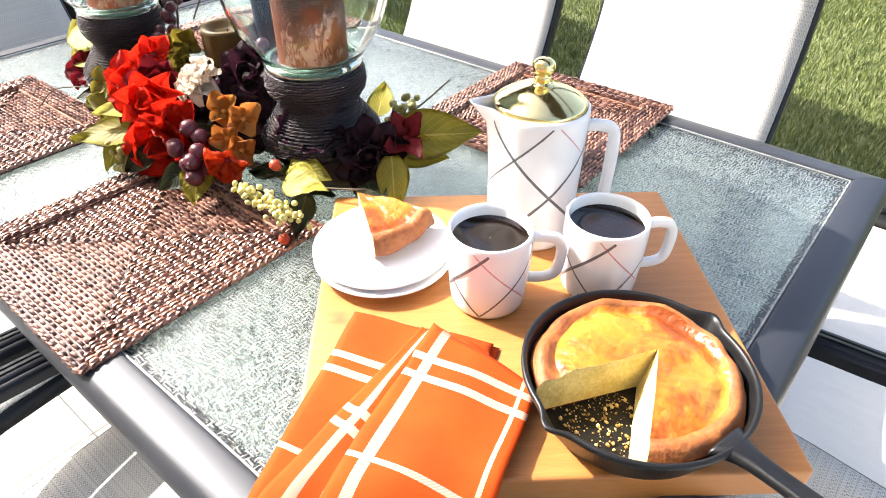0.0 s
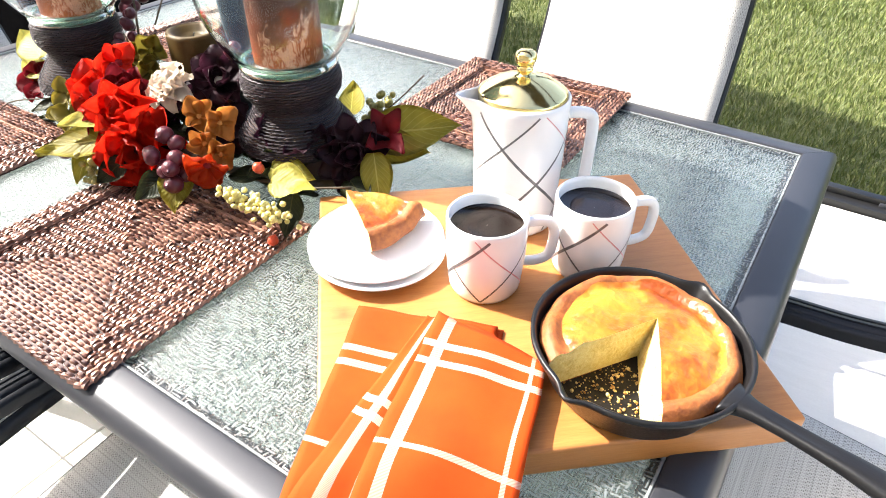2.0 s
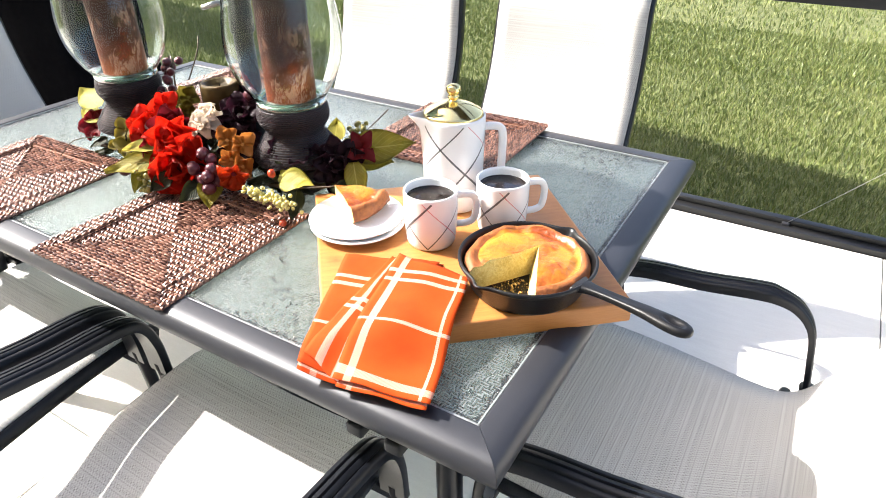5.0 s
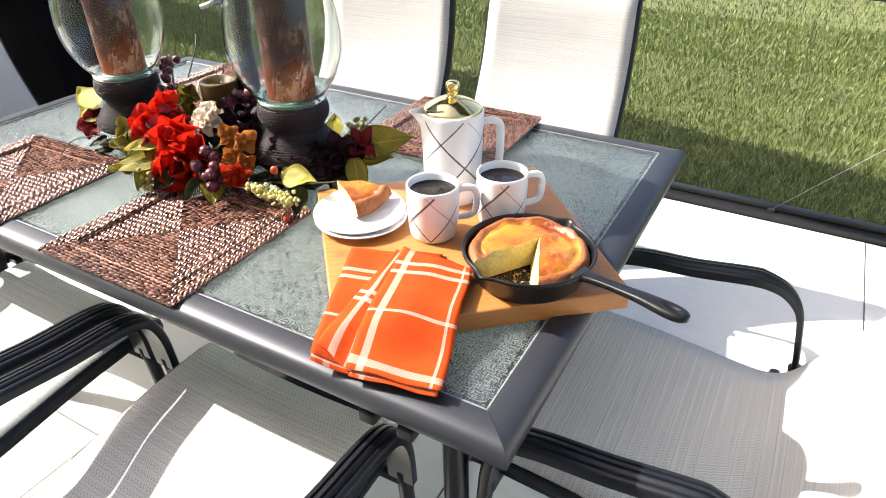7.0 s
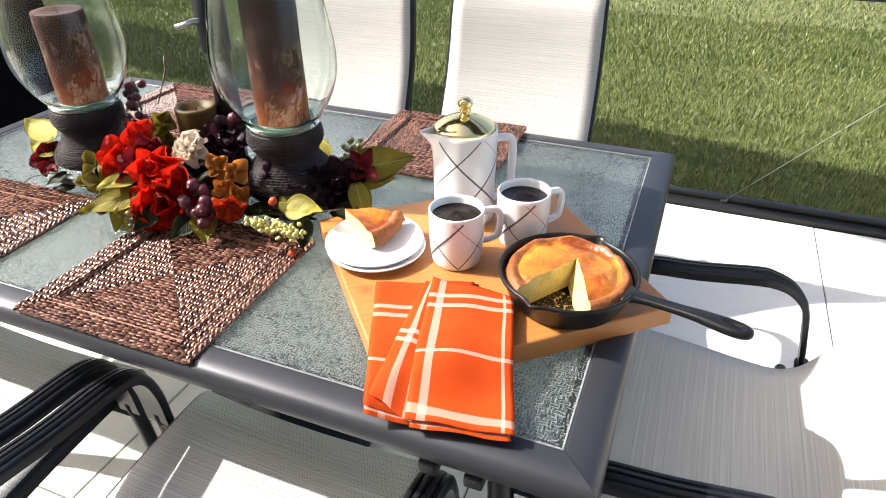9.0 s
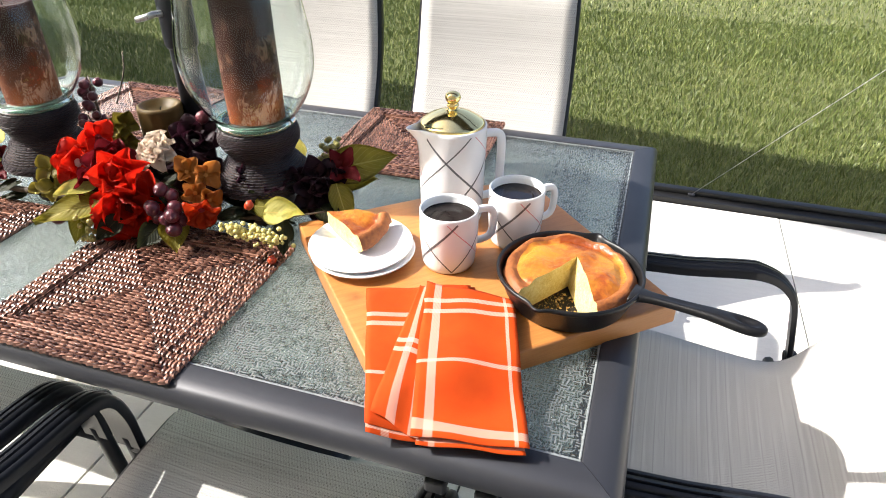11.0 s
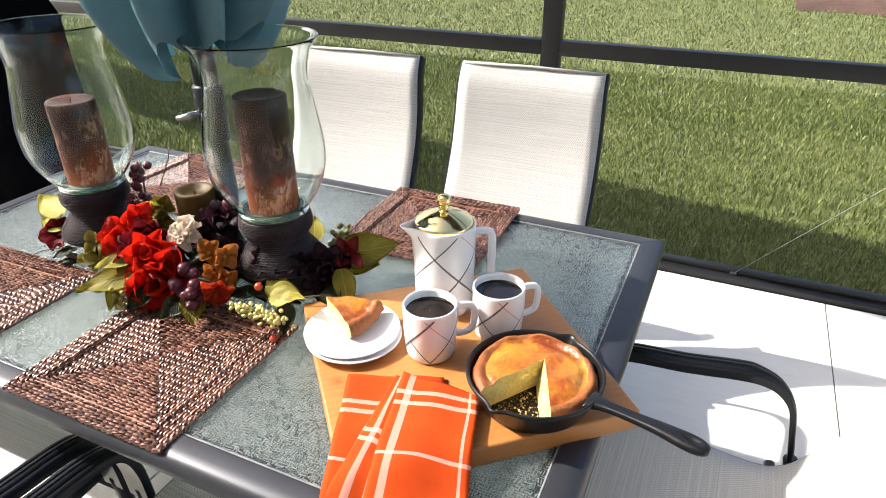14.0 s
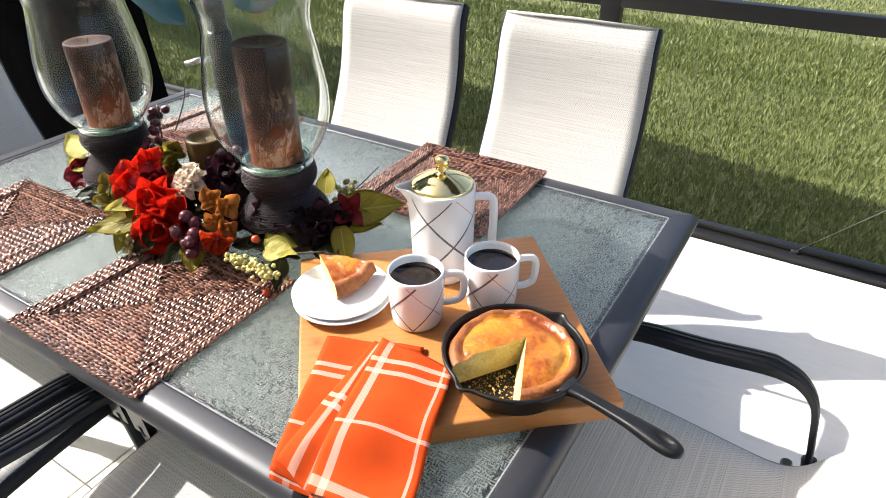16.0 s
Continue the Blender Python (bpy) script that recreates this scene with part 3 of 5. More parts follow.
# ---- patio table ----
X0, X1, Y0, Y1 = -1.567, -0.076, 0.075, 0.945
table = thing("patio_table", pose(0, 0, 0), "rectangular patio table with dark metal frame and pressed glass top", "table")
bm = bmesh.new()
box(bm, (X0 - 0.004, Y0 - 0.004, TOP - 0.006), (X1 + 0.004, Y1 + 0.004, TOP), 0.0012)
part("glass_top", bm, M["table_glass"], table, "pressed glass pane with a fine dashed pattern", smooth=False)
PROFILE = [(0.0005, 0.7115), (0.002, 0.7140), (0.006, 0.7148), (0.024, 0.7138), (0.038, 0.7115), (0.045, 0.7075), (0.0495, 0.701), (0.0512, 0.693), (0.0495, 0.683), (0.045, 0.676), (0.038, 0.672), (0.0, 0.670), (-0.012, 0.6995), (-0.012, 0.7035)]
def corner(d, sx, sy):
    return (X1 + d if sx > 0 else X0 - d, Y1 + d if sy > 0 else Y0 - d)
for a, b in (((-1, -1), (1, -1)), ((1, -1), (1, 1)), ((1, 1), (-1, 1)), ((-1, 1), (-1, -1))):
    bm = bmesh.new()
    rows = []
    for s in (a, b):
        rows.append([bm.verts.new((*corner(d, *s), z)) for d, z in PROFILE])
    # a hair of a gap at the mitre
    mid = (rows[0][0].co + rows[1][0].co) / 2
    for row in rows:
        for v in row:
            v.co += (mid - v.co).normalized() * 0.0004
    n_ = len(PROFILE)
    for i in range(n_):
        bm.faces.new((rows[0][i], rows[1][i], rows[1][(i + 1) % n_], rows[0][(i + 1) % n_]))
    bm.faces.new(list(reversed(rows[0]))); bm.faces.new(rows[1])
    part("frame_rail", bm, M["frame_metal"], table, smooth=True, angle=35)
for lo, hi in (((X0, Y0), (X1, Y0 + 0.0028)), ((X0, Y1 - 0.0028), (X1, Y1)), ((X0, Y0 + 0.0032), (X0 + 0.0028, Y1 - 0.0032)), ((X1 - 0.0028, Y0 + 0.0032), (X1, Y1 - 0.0032))):
    bm = bmesh.new()
    box(bm, (*lo, TOP - 0.001), (*hi, TOP + 0.0022), 0.0007)
    part("glazing_bead", bm, M["gasket"], table)
for sx, sy in ((1, -1), (1, 1), (-1, 1), (-1, -1)):
    x, y = corner(-0.10, sx, sy)
    bm = bmesh.new()
    sweep(bm, smooth_path([(x, y, 0.668), (x + 0.004 * sx, y + 0.004 * sy, 0.45), (x + 0.03 * sx, y + 0.03 * sy, 0.012)], 5), ring_section(0.021, 12), Vector((1, 0, 0)))
    leg = part("leg", bm, M["chair_metal"], table)
    bm = bmesh.new()
    lathe(bm, [(0.022, 0.0), (0.025, 0.004), (0.025, 0.02), (0.021, 0.024)], 16, cx=x + 0.03 * sx, cy=y + 0.03 * sy)
    part("foot_cap", bm, M["rubber"], leg)
for y in (Y0 + 0.02, Y1 - 0.02):
    bm = bmesh.new()
    box(bm, (X0 + 0.05, y - 0.012, 0.640), (X1 - 0.05, y + 0.012, 0.667), 0.004)
    part("apron_bar", bm, M["chair_metal"], table)
for y in (0.06, 0.12):
    bm = bmesh.new()
    box(bm, (-0.125 - y, Y0 - 0.045, 0.648), (-0.10 - y, Y0 - 0.01, 0.668), 0.004)
    part("clip", bm, M["rubber"], table)


# ---- chairs ----
SEAT = smooth_path([(0, 0.362, 0.392), (0, 0.367, 0.414), (0, 0.335, 0.436), (0, 0.16, 0.428), (0, 0.0, 0.408), (0, -0.075, 0.402), (0, -0.115, 0.418), (0, -0.145, 0.46), (0, -0.198, 0.55), (0, -0.258, 0.68), (0, -0.285, 0.78), (0, -0.297, 0.86), (0, -0.308, 0.91), (0, -0.333, 0.957)], 5)
ARM_RIB = [(-0.024, -0.010), (-0.024, 0.004), (-0.020, 0.009), (-0.0145, 0.0095), (-0.012, 0.006), (-0.009, 0.0105), (-0.0025, 0.0115), (0, 0.007), (0.0025, 0.0115), (0.009, 0.0105), (0.012, 0.006), (0.0145, 0.0095), (0.020, 0.009), (0.024, 0.004), (0.024, -0.010)]


def half_width(k):
    t = k / (len(SEAT) - 1)
    return 0.235 - 0.016 * max(0.0, t - 0.45) / 0.55


def make_chair(m, label):
    chair = thing("patio_chair", m, label, "chair", "chairs round the table")
    bm = bmesh.new()
    uvl = bm.loops.layers.uv.new("UVMap")
    NX = 12
    rows, run = [], 0.0
    for k, q in enumerate(SEAT):
        if k:
            run += (q - SEAT[k - 1]).length
        w = half_width(k)
        row = []
        for i in range(NX + 1):
            u = -1 + 2 * i / NX
            sag = 0.010 * (1 - u * u)
            d = (SEAT[min(k + 1, len(SEAT) - 1)] - SEAT[max(k - 1, 0)]).normalized()
            nrm = Vector((0, d.z, -d.y))
            at = q + Vector((u * w, 0, 0)) - nrm * sag * (1 if k > 2 else 0)
            row.append((bm.verts.new(at), bm.verts.new(at - nrm * 0.0025), (u * w, run)))
        rows.append(row)
    def patch(corners):
        f = bm.faces.new([v for v, _ in corners])
        for loop, (_, uv) in zip(f.loops, corners):
            loop[uvl].uv = uv
    for p, q in zip(rows, rows[1:]):
        for i in range(NX):
            four = (p[i], p[i + 1], q[i + 1], q[i])
            patch([(c[0], c[2]) for c in four])
            patch([(c[1], c[2]) for c in reversed(four)])
        for i in (0, NX):
            patch([(p[i][0], p[i][2]), (q[i][0], q[i][2]), (q[i][1], q[i][2]), (p[i][1], p[i][2])])
    for row in (rows[0], rows[-1]):
        for a, b in zip(row, row[1:]):
            patch([(a[0], a[2]), (b[0], b[2]), (b[1], b[2]), (a[1], a[2])])
    bmesh.ops.recalc_face_normals(bm, faces=bm.faces)
    part("sling_seat", bm, M["sling"], chair, "beige woven mesh sling")
    for s in (-1, 1):
        bm = bmesh.new()
        path = []
        for k, q in enumerate(SEAT):
            d = (SEAT[min(k + 1, len(SEAT) - 1)] - SEAT[max(k - 1, 0)]).normalized()
            path.append(q + Vector((s * (half_width(k) - 0.001), -d.z * 0.019, d.y * 0.019)))
        sweep(bm, path[::2] + [path[-1]] if (len(path) - 1) % 2 else path[::2], [(-0.013, -0.009), (0.013, -0.009), (0.016, 0), (0.013, 0.009), (-0.013, 0.009), (-0.016, 0)], Vector((s, 0, 0.001)))
        part("sling_rail", bm, M["chair_metal"], chair)
        x = s * 0.283
        arm = smooth_path([(x, 0.285, 0.41), (x, 0.278, 0.49), (x, 0.256, 0.543), (x, 0.205, 0.561), (x, 0.10, 0.569), (x, 0.0, 0.583), (x, -0.035, 0.583), (x, -0.075, 0.568), (x * 0.99, -0.106, 0.530), (x * 0.97, -0.121, 0.46), (x * 0.95, -0.130, 0.405)], 5)
        bm = bmesh.new()
        sweep(bm, arm, ARM_RIB, scale=lambda t: 1.0 - 0.42 * min(1.0, max(0.0, (t - 0.56) / 0.25)), across=(-1, 0, 0))
        part("armrest", bm, M["chair_metal"], chair, smooth=True, angle=50)
        bm = bmesh.new()
        sweep(bm, smooth_path([(x, 0.285, 0.43), (x, 0.300, 0.25), (x * 1.02, 0.325, 0.01)], 5), ring_section(0.0135, 10), Vector((1, 0, 0)))
        leg = part("leg", bm, M["chair_metal"], chair)
        bm = bmesh.new()
        lathe(bm, [(0.015, 0.0), (0.017, 0.004), (0.017, 0.022), (0.0145, 0.026)], 14, cx=x * 1.02, cy=0.325)
        part("foot_cap", bm, M["rubber"], leg)
        bm = bmesh.new()
        sweep(bm, smooth_path([(x * 0.95, -0.130, 0.41), (x * 0.96, -0.145, 0.34), (x * 0.98, -0.185, 0.20), (x * 1.02, -0.25, 0.01)], 5), ring_section(0.0135, 10), Vector((1, 0, 0)))
        leg = part("leg", bm, M["chair_metal"], chair)
        bm = bmesh.new()
        lathe(bm, [(0.015, 0.0), (0.017, 0.004), (0.017, 0.022), (0.0145, 0.026)], 14, cx=x * 1.02, cy=-0.25)
        part("foot_cap", bm, M["rubber"], leg)
    for y, z in ((0.285, 0.40), (-0.10, 0.372)):
        bm = bmesh.new()
        sweep(bm, [(-0.28, y, z), (0, y, z - 0.012), (0.28, y, z)], ring_section(0.011, 8))
        part("cross_bar", bm, M["chair_metal"], chair)
    bm = bmesh.new()
    q = SEAT[-1]
    sweep(bm, [(-0.215, q.y, q.z - 0.004), (0, q.y - 0.006, q.z - 0.002), (0.215, q.y, q.z - 0.004)], ring_section(0.0045, 8))
    part("top_bar", bm, M["sling"], chair)
    return chair


chair = make_chair(pose(-0.505, 1.131, 0, 0, 0, 181.2), "beige mesh sling chair with black frame, at the lawn side")
def again(m, label):
    return tagged(copy_thing(chair, m), label)
again(pose(-1.096, 1.133, 0, 0, 0, 181.5), "beige mesh sling chair with black frame, at the lawn side")
again(pose(0.165, 0.465, 0, 0, 0, 90), "sunlit beige sling chair at the skillet end of the table")
again(pose(-0.534, -0.15, 0, 0, 0, 0), "beige sling chair with ribbed black armrests at the napkin side")
again(pose(-1.168, -0.15, 0, 0, 0, 0), "beige sling chair with ribbed black armrests at the placemat side")
again(pose(-1.80, 0.448, 0, 0, 0, -90), "shaded beige sling chair at the far end of the table")


# ---- placemats ----
def make_mat(m, label):
    mat_ob = thing("placemat", m, label, "placemat", "placemats on the table")
    H, RIM = 0.165, 0.042
    bm = bmesh.new()
    box(bm, (-H + 0.002, -H + 0.002, 0.0), (H - 0.002, H - 0.002, 0.003), 0.001)
    part("backing", bm, M["rattan_dark"], mat_ob, smooth=False)
    rnd = random.Random(3)
    rim, field = bmesh.new(), bmesh.new()
    pitch = 0.0060
    rows = int(H / pitch)
    for q in range(4):
        turn = Matrix.Rotation(q * math.pi / 2, 3, "Z")
        u, v = turn @ Vector((1, 0, 0)), turn @ Vector((0, 1, 0))
        for r in range(rows):
            y = -H + pitch * (r + 0.5)
            half = -y - 0.0015
            outer = (r + 0.5) * pitch < RIM
            ridge = RIM - 0.012 < (r + 0.5) * pitch < RIM
            z = 0.0085 + (0.0030 if ridge else 0.0) if outer else 0.0045
            cell = 0.0125
            x = -half + (cell * 0.5 if r % 2 else cell * 0.12)
            while x < half:
                ll = min(cell * rnd.uniform(0.46, 0.58), half - x + 0.004)
                if ll > 0.002:
                    up = Vector((0, 0, 1))
                    c = u * (x + rnd.uniform(-0.0008, 0.0008)) + v * (y + rnd.uniform(-0.0005, 0.0005)) + up * (z + rnd.uniform(-0.0006, 0.0006))
                    yaw = rnd.uniform(-0.16, 0.16) + 0.10
                    uu = (u * math.cos(yaw) + v * math.sin(yaw)).normalized()
                    pillow(rim if outer else field, c, uu, v, up, ll * 0.80, pitch * 0.36, 0.0030)
                x += cell
            # the stake that runs beneath the row
            if half > 0.004:
                pillow(rim if outer else field, v * (y - pitch * 0.45) + Vector((0, 0, z - 0.0022)), u, v, Vector((0, 0, 1)), half, pitch * 0.40, 0.0022)
    for s in range(4):
        turn = Matrix.Rotation(s * math.pi / 2, 3, "Z")
        for k in range(30):
            c = turn @ Vector((-H + 0.0055 + k * 0.011, -H + 0.001, 0.0062 + rnd.uniform(-0.0004, 0.0004)))
            pillow(rim, c, turn @ Vector((0.93, 0.36, 0)), turn @ Vector((-0.36, 0.93, 0)), Vector((0, 0, 1)), 0.0056, 0.0030, 0.0034)
        turn = Matrix.Rotation(s * math.pi / 2, 4, "Z")
        vs = box(rim, (-H + RIM - 0.001, -H + RIM - 0.002, 0.003), (H - RIM + 0.001, -H + RIM + 0.0015, 0.0085), 0.0, turn)
    part("woven_rim", rim, M["rattan"], mat_ob, smooth=True, angle=60)
    part("woven_field", field, M["rattan"], mat_ob, smooth=True, angle=60)
    return mat_ob


mat_label = "square red-brown woven rattan placemat with raised rim"
placemat = make_mat(pose(-0.750, 0.196, TOP + 0.0002), mat_label)
copy_thing(placemat, pose(-0.538, 0.822, TOP + 0.006, 0, 0, 1.0))
copy_thing(placemat, pose(-1.232, 0.175, TOP + 0.0002, 0, 0, 1.0))
copy_thing(placemat, pose(-1.265, 0.800, TOP + 0.0002, 0, 0, -1.0))


# ---- cutting board ----
BOARD = pose(-0.288, 0.3785, 0, 0, 0, 41.7)
board = thing("cutting_board", BOARD, "thick square pine serving board with knots, lying on the glass", "cutting board")
bm = bmesh.new()
box(bm, (-0.2185, -0.2155, TOP), (0.2185, 0.2155, BOARD_TOP), 0.004, seg=3)
part("plank", bm, M["board"], board, smooth=True, angle=40)


# ---- plates and slice ----
def make_plate(m, label):
    plate = thing("dessert_plate", m, label, "plate", "stacked dessert plates")
    bm = bmesh.new()
    lathe(bm, [(0.0005, 0.003), (0.044, 0.0025), (0.046, 0.0), (0.049, 0.0), (0.052, 0.003), (0.0785, 0.0115), (0.0805, 0.0135), (0.0795, 0.0150), (0.0765, 0.0147), (0.054, 0.0075), (0.046, 0.0062), (0.0005, 0.0062)], 64)
    part("dish", bm, M["porcelain"], plate)
    return plate


plate = make_plate(pose(-0.449, 0.337, BOARD_TOP), "round white porcelain plate at the bottom of the stack")
tagged(copy_thing(plate, pose(-0.454, 0.341, BOARD_TOP + 0.0078, 1.2, -0.8, 40)), "round white porcelain plate with a slice on it")


def bread(name, m, label, category, a0, a1, radius, apex, zs, seed, slant=0.0, lip_height=0.0105):
    """A domed bake between two angles, with apex (x, y) where the cuts meet; zs: bottom, edge and middle height."""
    ob = thing(name, m, label, category)
    z0, z1, z2 = zs
    NA, NR = 56, 14
    rnd = random.Random(seed)

    def outline(k):
        a = a0 + (a1 - a0) * k / NA
        r = radius * (1 + 0.010 * math.sin(a * 7 + seed) + 0.006 * math.sin(a * 17 + 1))
        return Vector((r * math.cos(a), r * math.sin(a)))

    def height(p):
        d = min(1.0, p.length / radius)
        roll = math.exp(-((d - 0.90) / 0.052) ** 2) * lip_height * (0.8 + 0.6 * noise.noise((p.x * 45, p.y * 45, seed)))
        dome = z1 + (z2 - z1) * (1 - d ** 2.2)
        edge = -(0.006 if slant else 0.014) * max(0.0, (d - 0.93) / 0.07) ** 2
        return dome + roll + edge + 0.0052 * noise.noise((p.x * 30 + seed, p.y * 30, 0)) - 0.004 * math.exp(-((d - 0.77) / 0.05) ** 2) + 0.0016 * noise.noise((p.x * 120, p.y * 120, seed))

    top, crumb, crust = bmesh.new(), bmesh.new(), bmesh.new()
    ax = Vector(apex)
    grid = []
    for k in range(NA + 1):
        row = []
        for j in range(NR + 1):
            t = (j / NR) ** 0.62
            p = ax.lerp(outline(k), t)
            row.append(Vector((p.x, p.y, height(p))))
        grid.append(row)
    CUT = NR - 4
    brim = bmesh.new()
    for mesh, lo, hi in ((top, 0, CUT), (brim, CUT, NR)):
        vt = [[mesh.verts.new(p) for p in row[lo:hi + 1]] for row in grid]
        for p, q in zip(vt, vt[1:]):
            for j in range(hi - lo):
                mesh.faces.new((p[j], p[j + 1], q[j + 1], q[j]))
        bmesh.ops.remove_doubles(mesh, verts=mesh.verts, dist=0.0004)
    part("baked_top", top, M["bread_top"], ob)
    part("baked_rim", brim, M["bread_crust"], ob, "browned puffed rim")
    # cut faces, with a torn crumb
    for k in (0, NA):
        rows = []
        for j in range(NR + 1):
            p = grid[k][j]
            col = []
            for s in range(7):
                z = z0 + (p.z - z0) * s / 6
                most = radius * (0.87 + 0.13 * min(1, s / 5))
                inn = most / Vector((p.x, p.y)).length if Vector((p.x, p.y)).length > most and s < 6 else 1.0
                wob = 0.0011 * noise.noise((p.x * 200, p.y * 200, z * 200)) if 0 < s < 6 else 0
                nrm = (outline(k) - ax).orthogonal().normalized() if hasattr((outline(k) - ax), "orthogonal") else Vector((0, 0))
                q = Vector((p.x, p.y)) * inn
                lean = slant * (1 - s / 6) if k == 0 else 0.0
                col.append(crumb.verts.new((q.x - lean + nrm.x * wob, q.y + nrm.y * wob, z)))
            rows.append(col)
        for p, q in zip(rows, rows[1:]):
            for s in range(6):
                f = (p[s], q[s], q[s + 1], p[s + 1])
                crumb.faces.new(f if k == NA else tuple(reversed(f)))
    part("crumb_face", crumb, M["bread_crumb"], ob, "pale yellow cut crumb", smooth=False)
    rows = []
    for k in range(NA + 1):
        p = grid[k][NR]
        hold = lambda s, f: min(f, (0.0805 + 0.36 * max(0.0, (p.z - z0) * s - 0.002)) / Vector((p.x, p.y)).length) if slant else f
        rows.append([crust.verts.new((p.x * hold(s, f), p.y * hold(s, f), z0 + (p.z - z0) * s)) for s, f in ((0, 0.88), (0.25, 0.92), (0.6, 0.965), (0.9, 0.998), (1.0, 1.0))])
    for p, q in zip(rows, rows[1:]):
        for s in range(4):
            crust.faces.new((p[s], q[s], q[s + 1], p[s + 1]))
    part("crust", crust, M["bread_crust"], ob, "browned rounded crust")
    base = bmesh.new()
    base.faces.new([base.verts.new((q.x * 0.88, q.y * 0.88, z0)) for q in (outline(k) for k in range(NA, -1, -1))] + [base.verts.new((ax.x, ax.y, z0))])
    part("underside", base, M["bread_crust"], ob, smooth=False)
    return ob


tip = Vector((-0.528, 0.372, 0))
bread("cake_slice", pose(tip.x, tip.y, BOARD_TOP + 0.0145, 0, 0, 0), "golden wedge of cornbread lying on the white plate", "cornbread slice", radians(-33), radians(17), 0.106, (0.004, 0.0), (0.0, 0.027, 0.033), 4, 0.0, 0.004)


# ---- mugs and press pot ----
def stripe(bm, ends, radius_at, width, steps=26):
    """A band that winds round the body: ends are (angle degrees, z)."""
    (a0, z0), (a1, z1) = ends
    rows = []
    for k in range(steps + 1):
        t = k / steps
        a, z = radians(a0 + (a1 - a0) * t), z0 + (z1 - z0) * t
        r = radius_at(z) + 0.00025
        da, dz = radians(a1 - a0) * r, z1 - z0
        ln = math.hypot(da, dz)
        oa, oz = -dz / ln * width / 2, da / ln * width / 2
        rows.append([bm.verts.new(((r) * math.cos(a + s * oa / r), r * math.sin(a + s * oa / r), z + s * oz)) for s in (-1, 0, 1)])
    for p, q in zip(rows, rows[1:]):
        for i in range(2):
            bm.faces.new((p[i], p[i + 1], q[i + 1], q[i]))


def lattice(parent, radius_at, z0, z1, start, count, slope):
    """Crossing stripes round a body, charcoal and pink in turn."""
    rise = z1 - z0
    for k in range(count):
        a = start + k * 360.0 / count
        for sgn in (1, -1):
            bm = bmesh.new()
            pink = (k + (sgn < 0)) % 2 == 1 and sgn < 0
            wide = 0.0030 if k % 2 == 0 and sgn > 0 else 0.0019
            stripe(bm, ((a, z0), (a + sgn * slope, z1)), radius_at, 0.0014 if pink else wide)
            part("glaze_stripe", bm, M["stripe_pink" if pink else "stripe_black"], parent)


def make_mug(m, label):
    mug = thing("coffee_mug", m, label, "mug", "mugs on the board")
    def radius_at(z):
        return 0.0365 + 0.0045 * min(1.0, max(0.0, (z - 0.004) / 0.05)) ** 0.6 if z < 0.054 else 0.041
    prof = [(0.0005, 0.0015), (0.030, 0.0015), (0.0325, 0.0), (0.0350, 0.001), (0.0372, 0.006)]
    prof += [(radius_at(z), z) for z in (0.014, 0.025, 0.04, 0.055, 0.07, 0.082)] + [(0.0409, 0.087), (0.0396, 0.0892), (0.0380, 0.0880), (0.0372, 0.084), (0.0370, 0.06), (0.0366, 0.02), (0.030, 0.008), (0.0005, 0.007)]
    bm = bmesh.new()
    lathe(bm, prof, 64)
    part("cup", bm, M["porcelain"], mug)
    bm = bmesh.new()
    sweep(bm, smooth_path([(0.0385, 0, 0.0745), (0.054, 0, 0.0750), (0.0655, 0, 0.0715), (0.0705, 0, 0.060), (0.0695, 0, 0.040), (0.0650, 0, 0.0290), (0.053, 0, 0.0250), (0.0385, 0, 0.0255)], 6), [(0.0055 * math.copysign(abs(math.cos(a)) ** 0.7, math.cos(a)), 0.0042 * math.copysign(abs(math.sin(a)) ** 0.7, math.sin(a))) for a in [2 * math.pi * i / 14 for i in range(14)]], Vector((0, 1, 0.001)))
    part("handle", bm, M["porcelain"], mug)
    bm = bmesh.new()
    lathe(bm, [(0.0372, 0.0762), (0.036, 0.0752), (0.02, 0.0750), (0.0005, 0.0750)], 48, cap=False)
    part("coffee", bm, M["coffee"], mug, "black coffee filled almost to the rim")
    lattice(mug, radius_at, 0.005, 0.083, -18, 4, 100)
    return mug


mug = make_mug(pose(-0.3195, 0.3635, BOARD_TOP, 0, 0, 42) @ Matrix.Scale(1.06, 4), "white coffee mug with crossing dark and pink stripes, full")
tagged(copy_thing(mug, pose(-0.2385, 0.4575, BOARD_TOP, 0, 0, 47)), "white coffee mug with crossing stripes, full, beside the skillet")

pot = thing("french_press", pose(-0.357, 0.500, BOARD_TOP, 0, 0, 37) @ Matrix.Diagonal((1.06, 1.06, 1.0, 1.0)), "white ceramic coffee press with gold lid and crossing stripes", "coffee pot")
def pot_radius(z):
    return 0.0485 + 0.0035 * min(1.0, z / 0.15)
bm = bmesh.new()
rows = [(0.0005, 0.002), (0.043, 0.002), (0.0455, 0.0), (0.0475, 0.002), (0.0488, 0.008)] + [(pot_radius(z), z) for z in (0.03, 0.06, 0.09, 0.12, 0.145, 0.160)] + [(0.0518, 0.1665), (0.0500, 0.1685), (0.0482, 0.1665), (0.0478, 0.15), (0.0470, 0.03), (0.0005, 0.012)]
def lip(a, r, z):
    d = abs((a - math.pi + math.pi) % (2 * math.pi) - math.pi)
    return r + (0.022 * max(0.0, (z - 0.135) / 0.033) ** 1.5 * math.exp(-(d / 0.22) ** 2) if r > 0.047 and z > 0.135 else 0.0)
lathe(bm, rows, 96, lip)
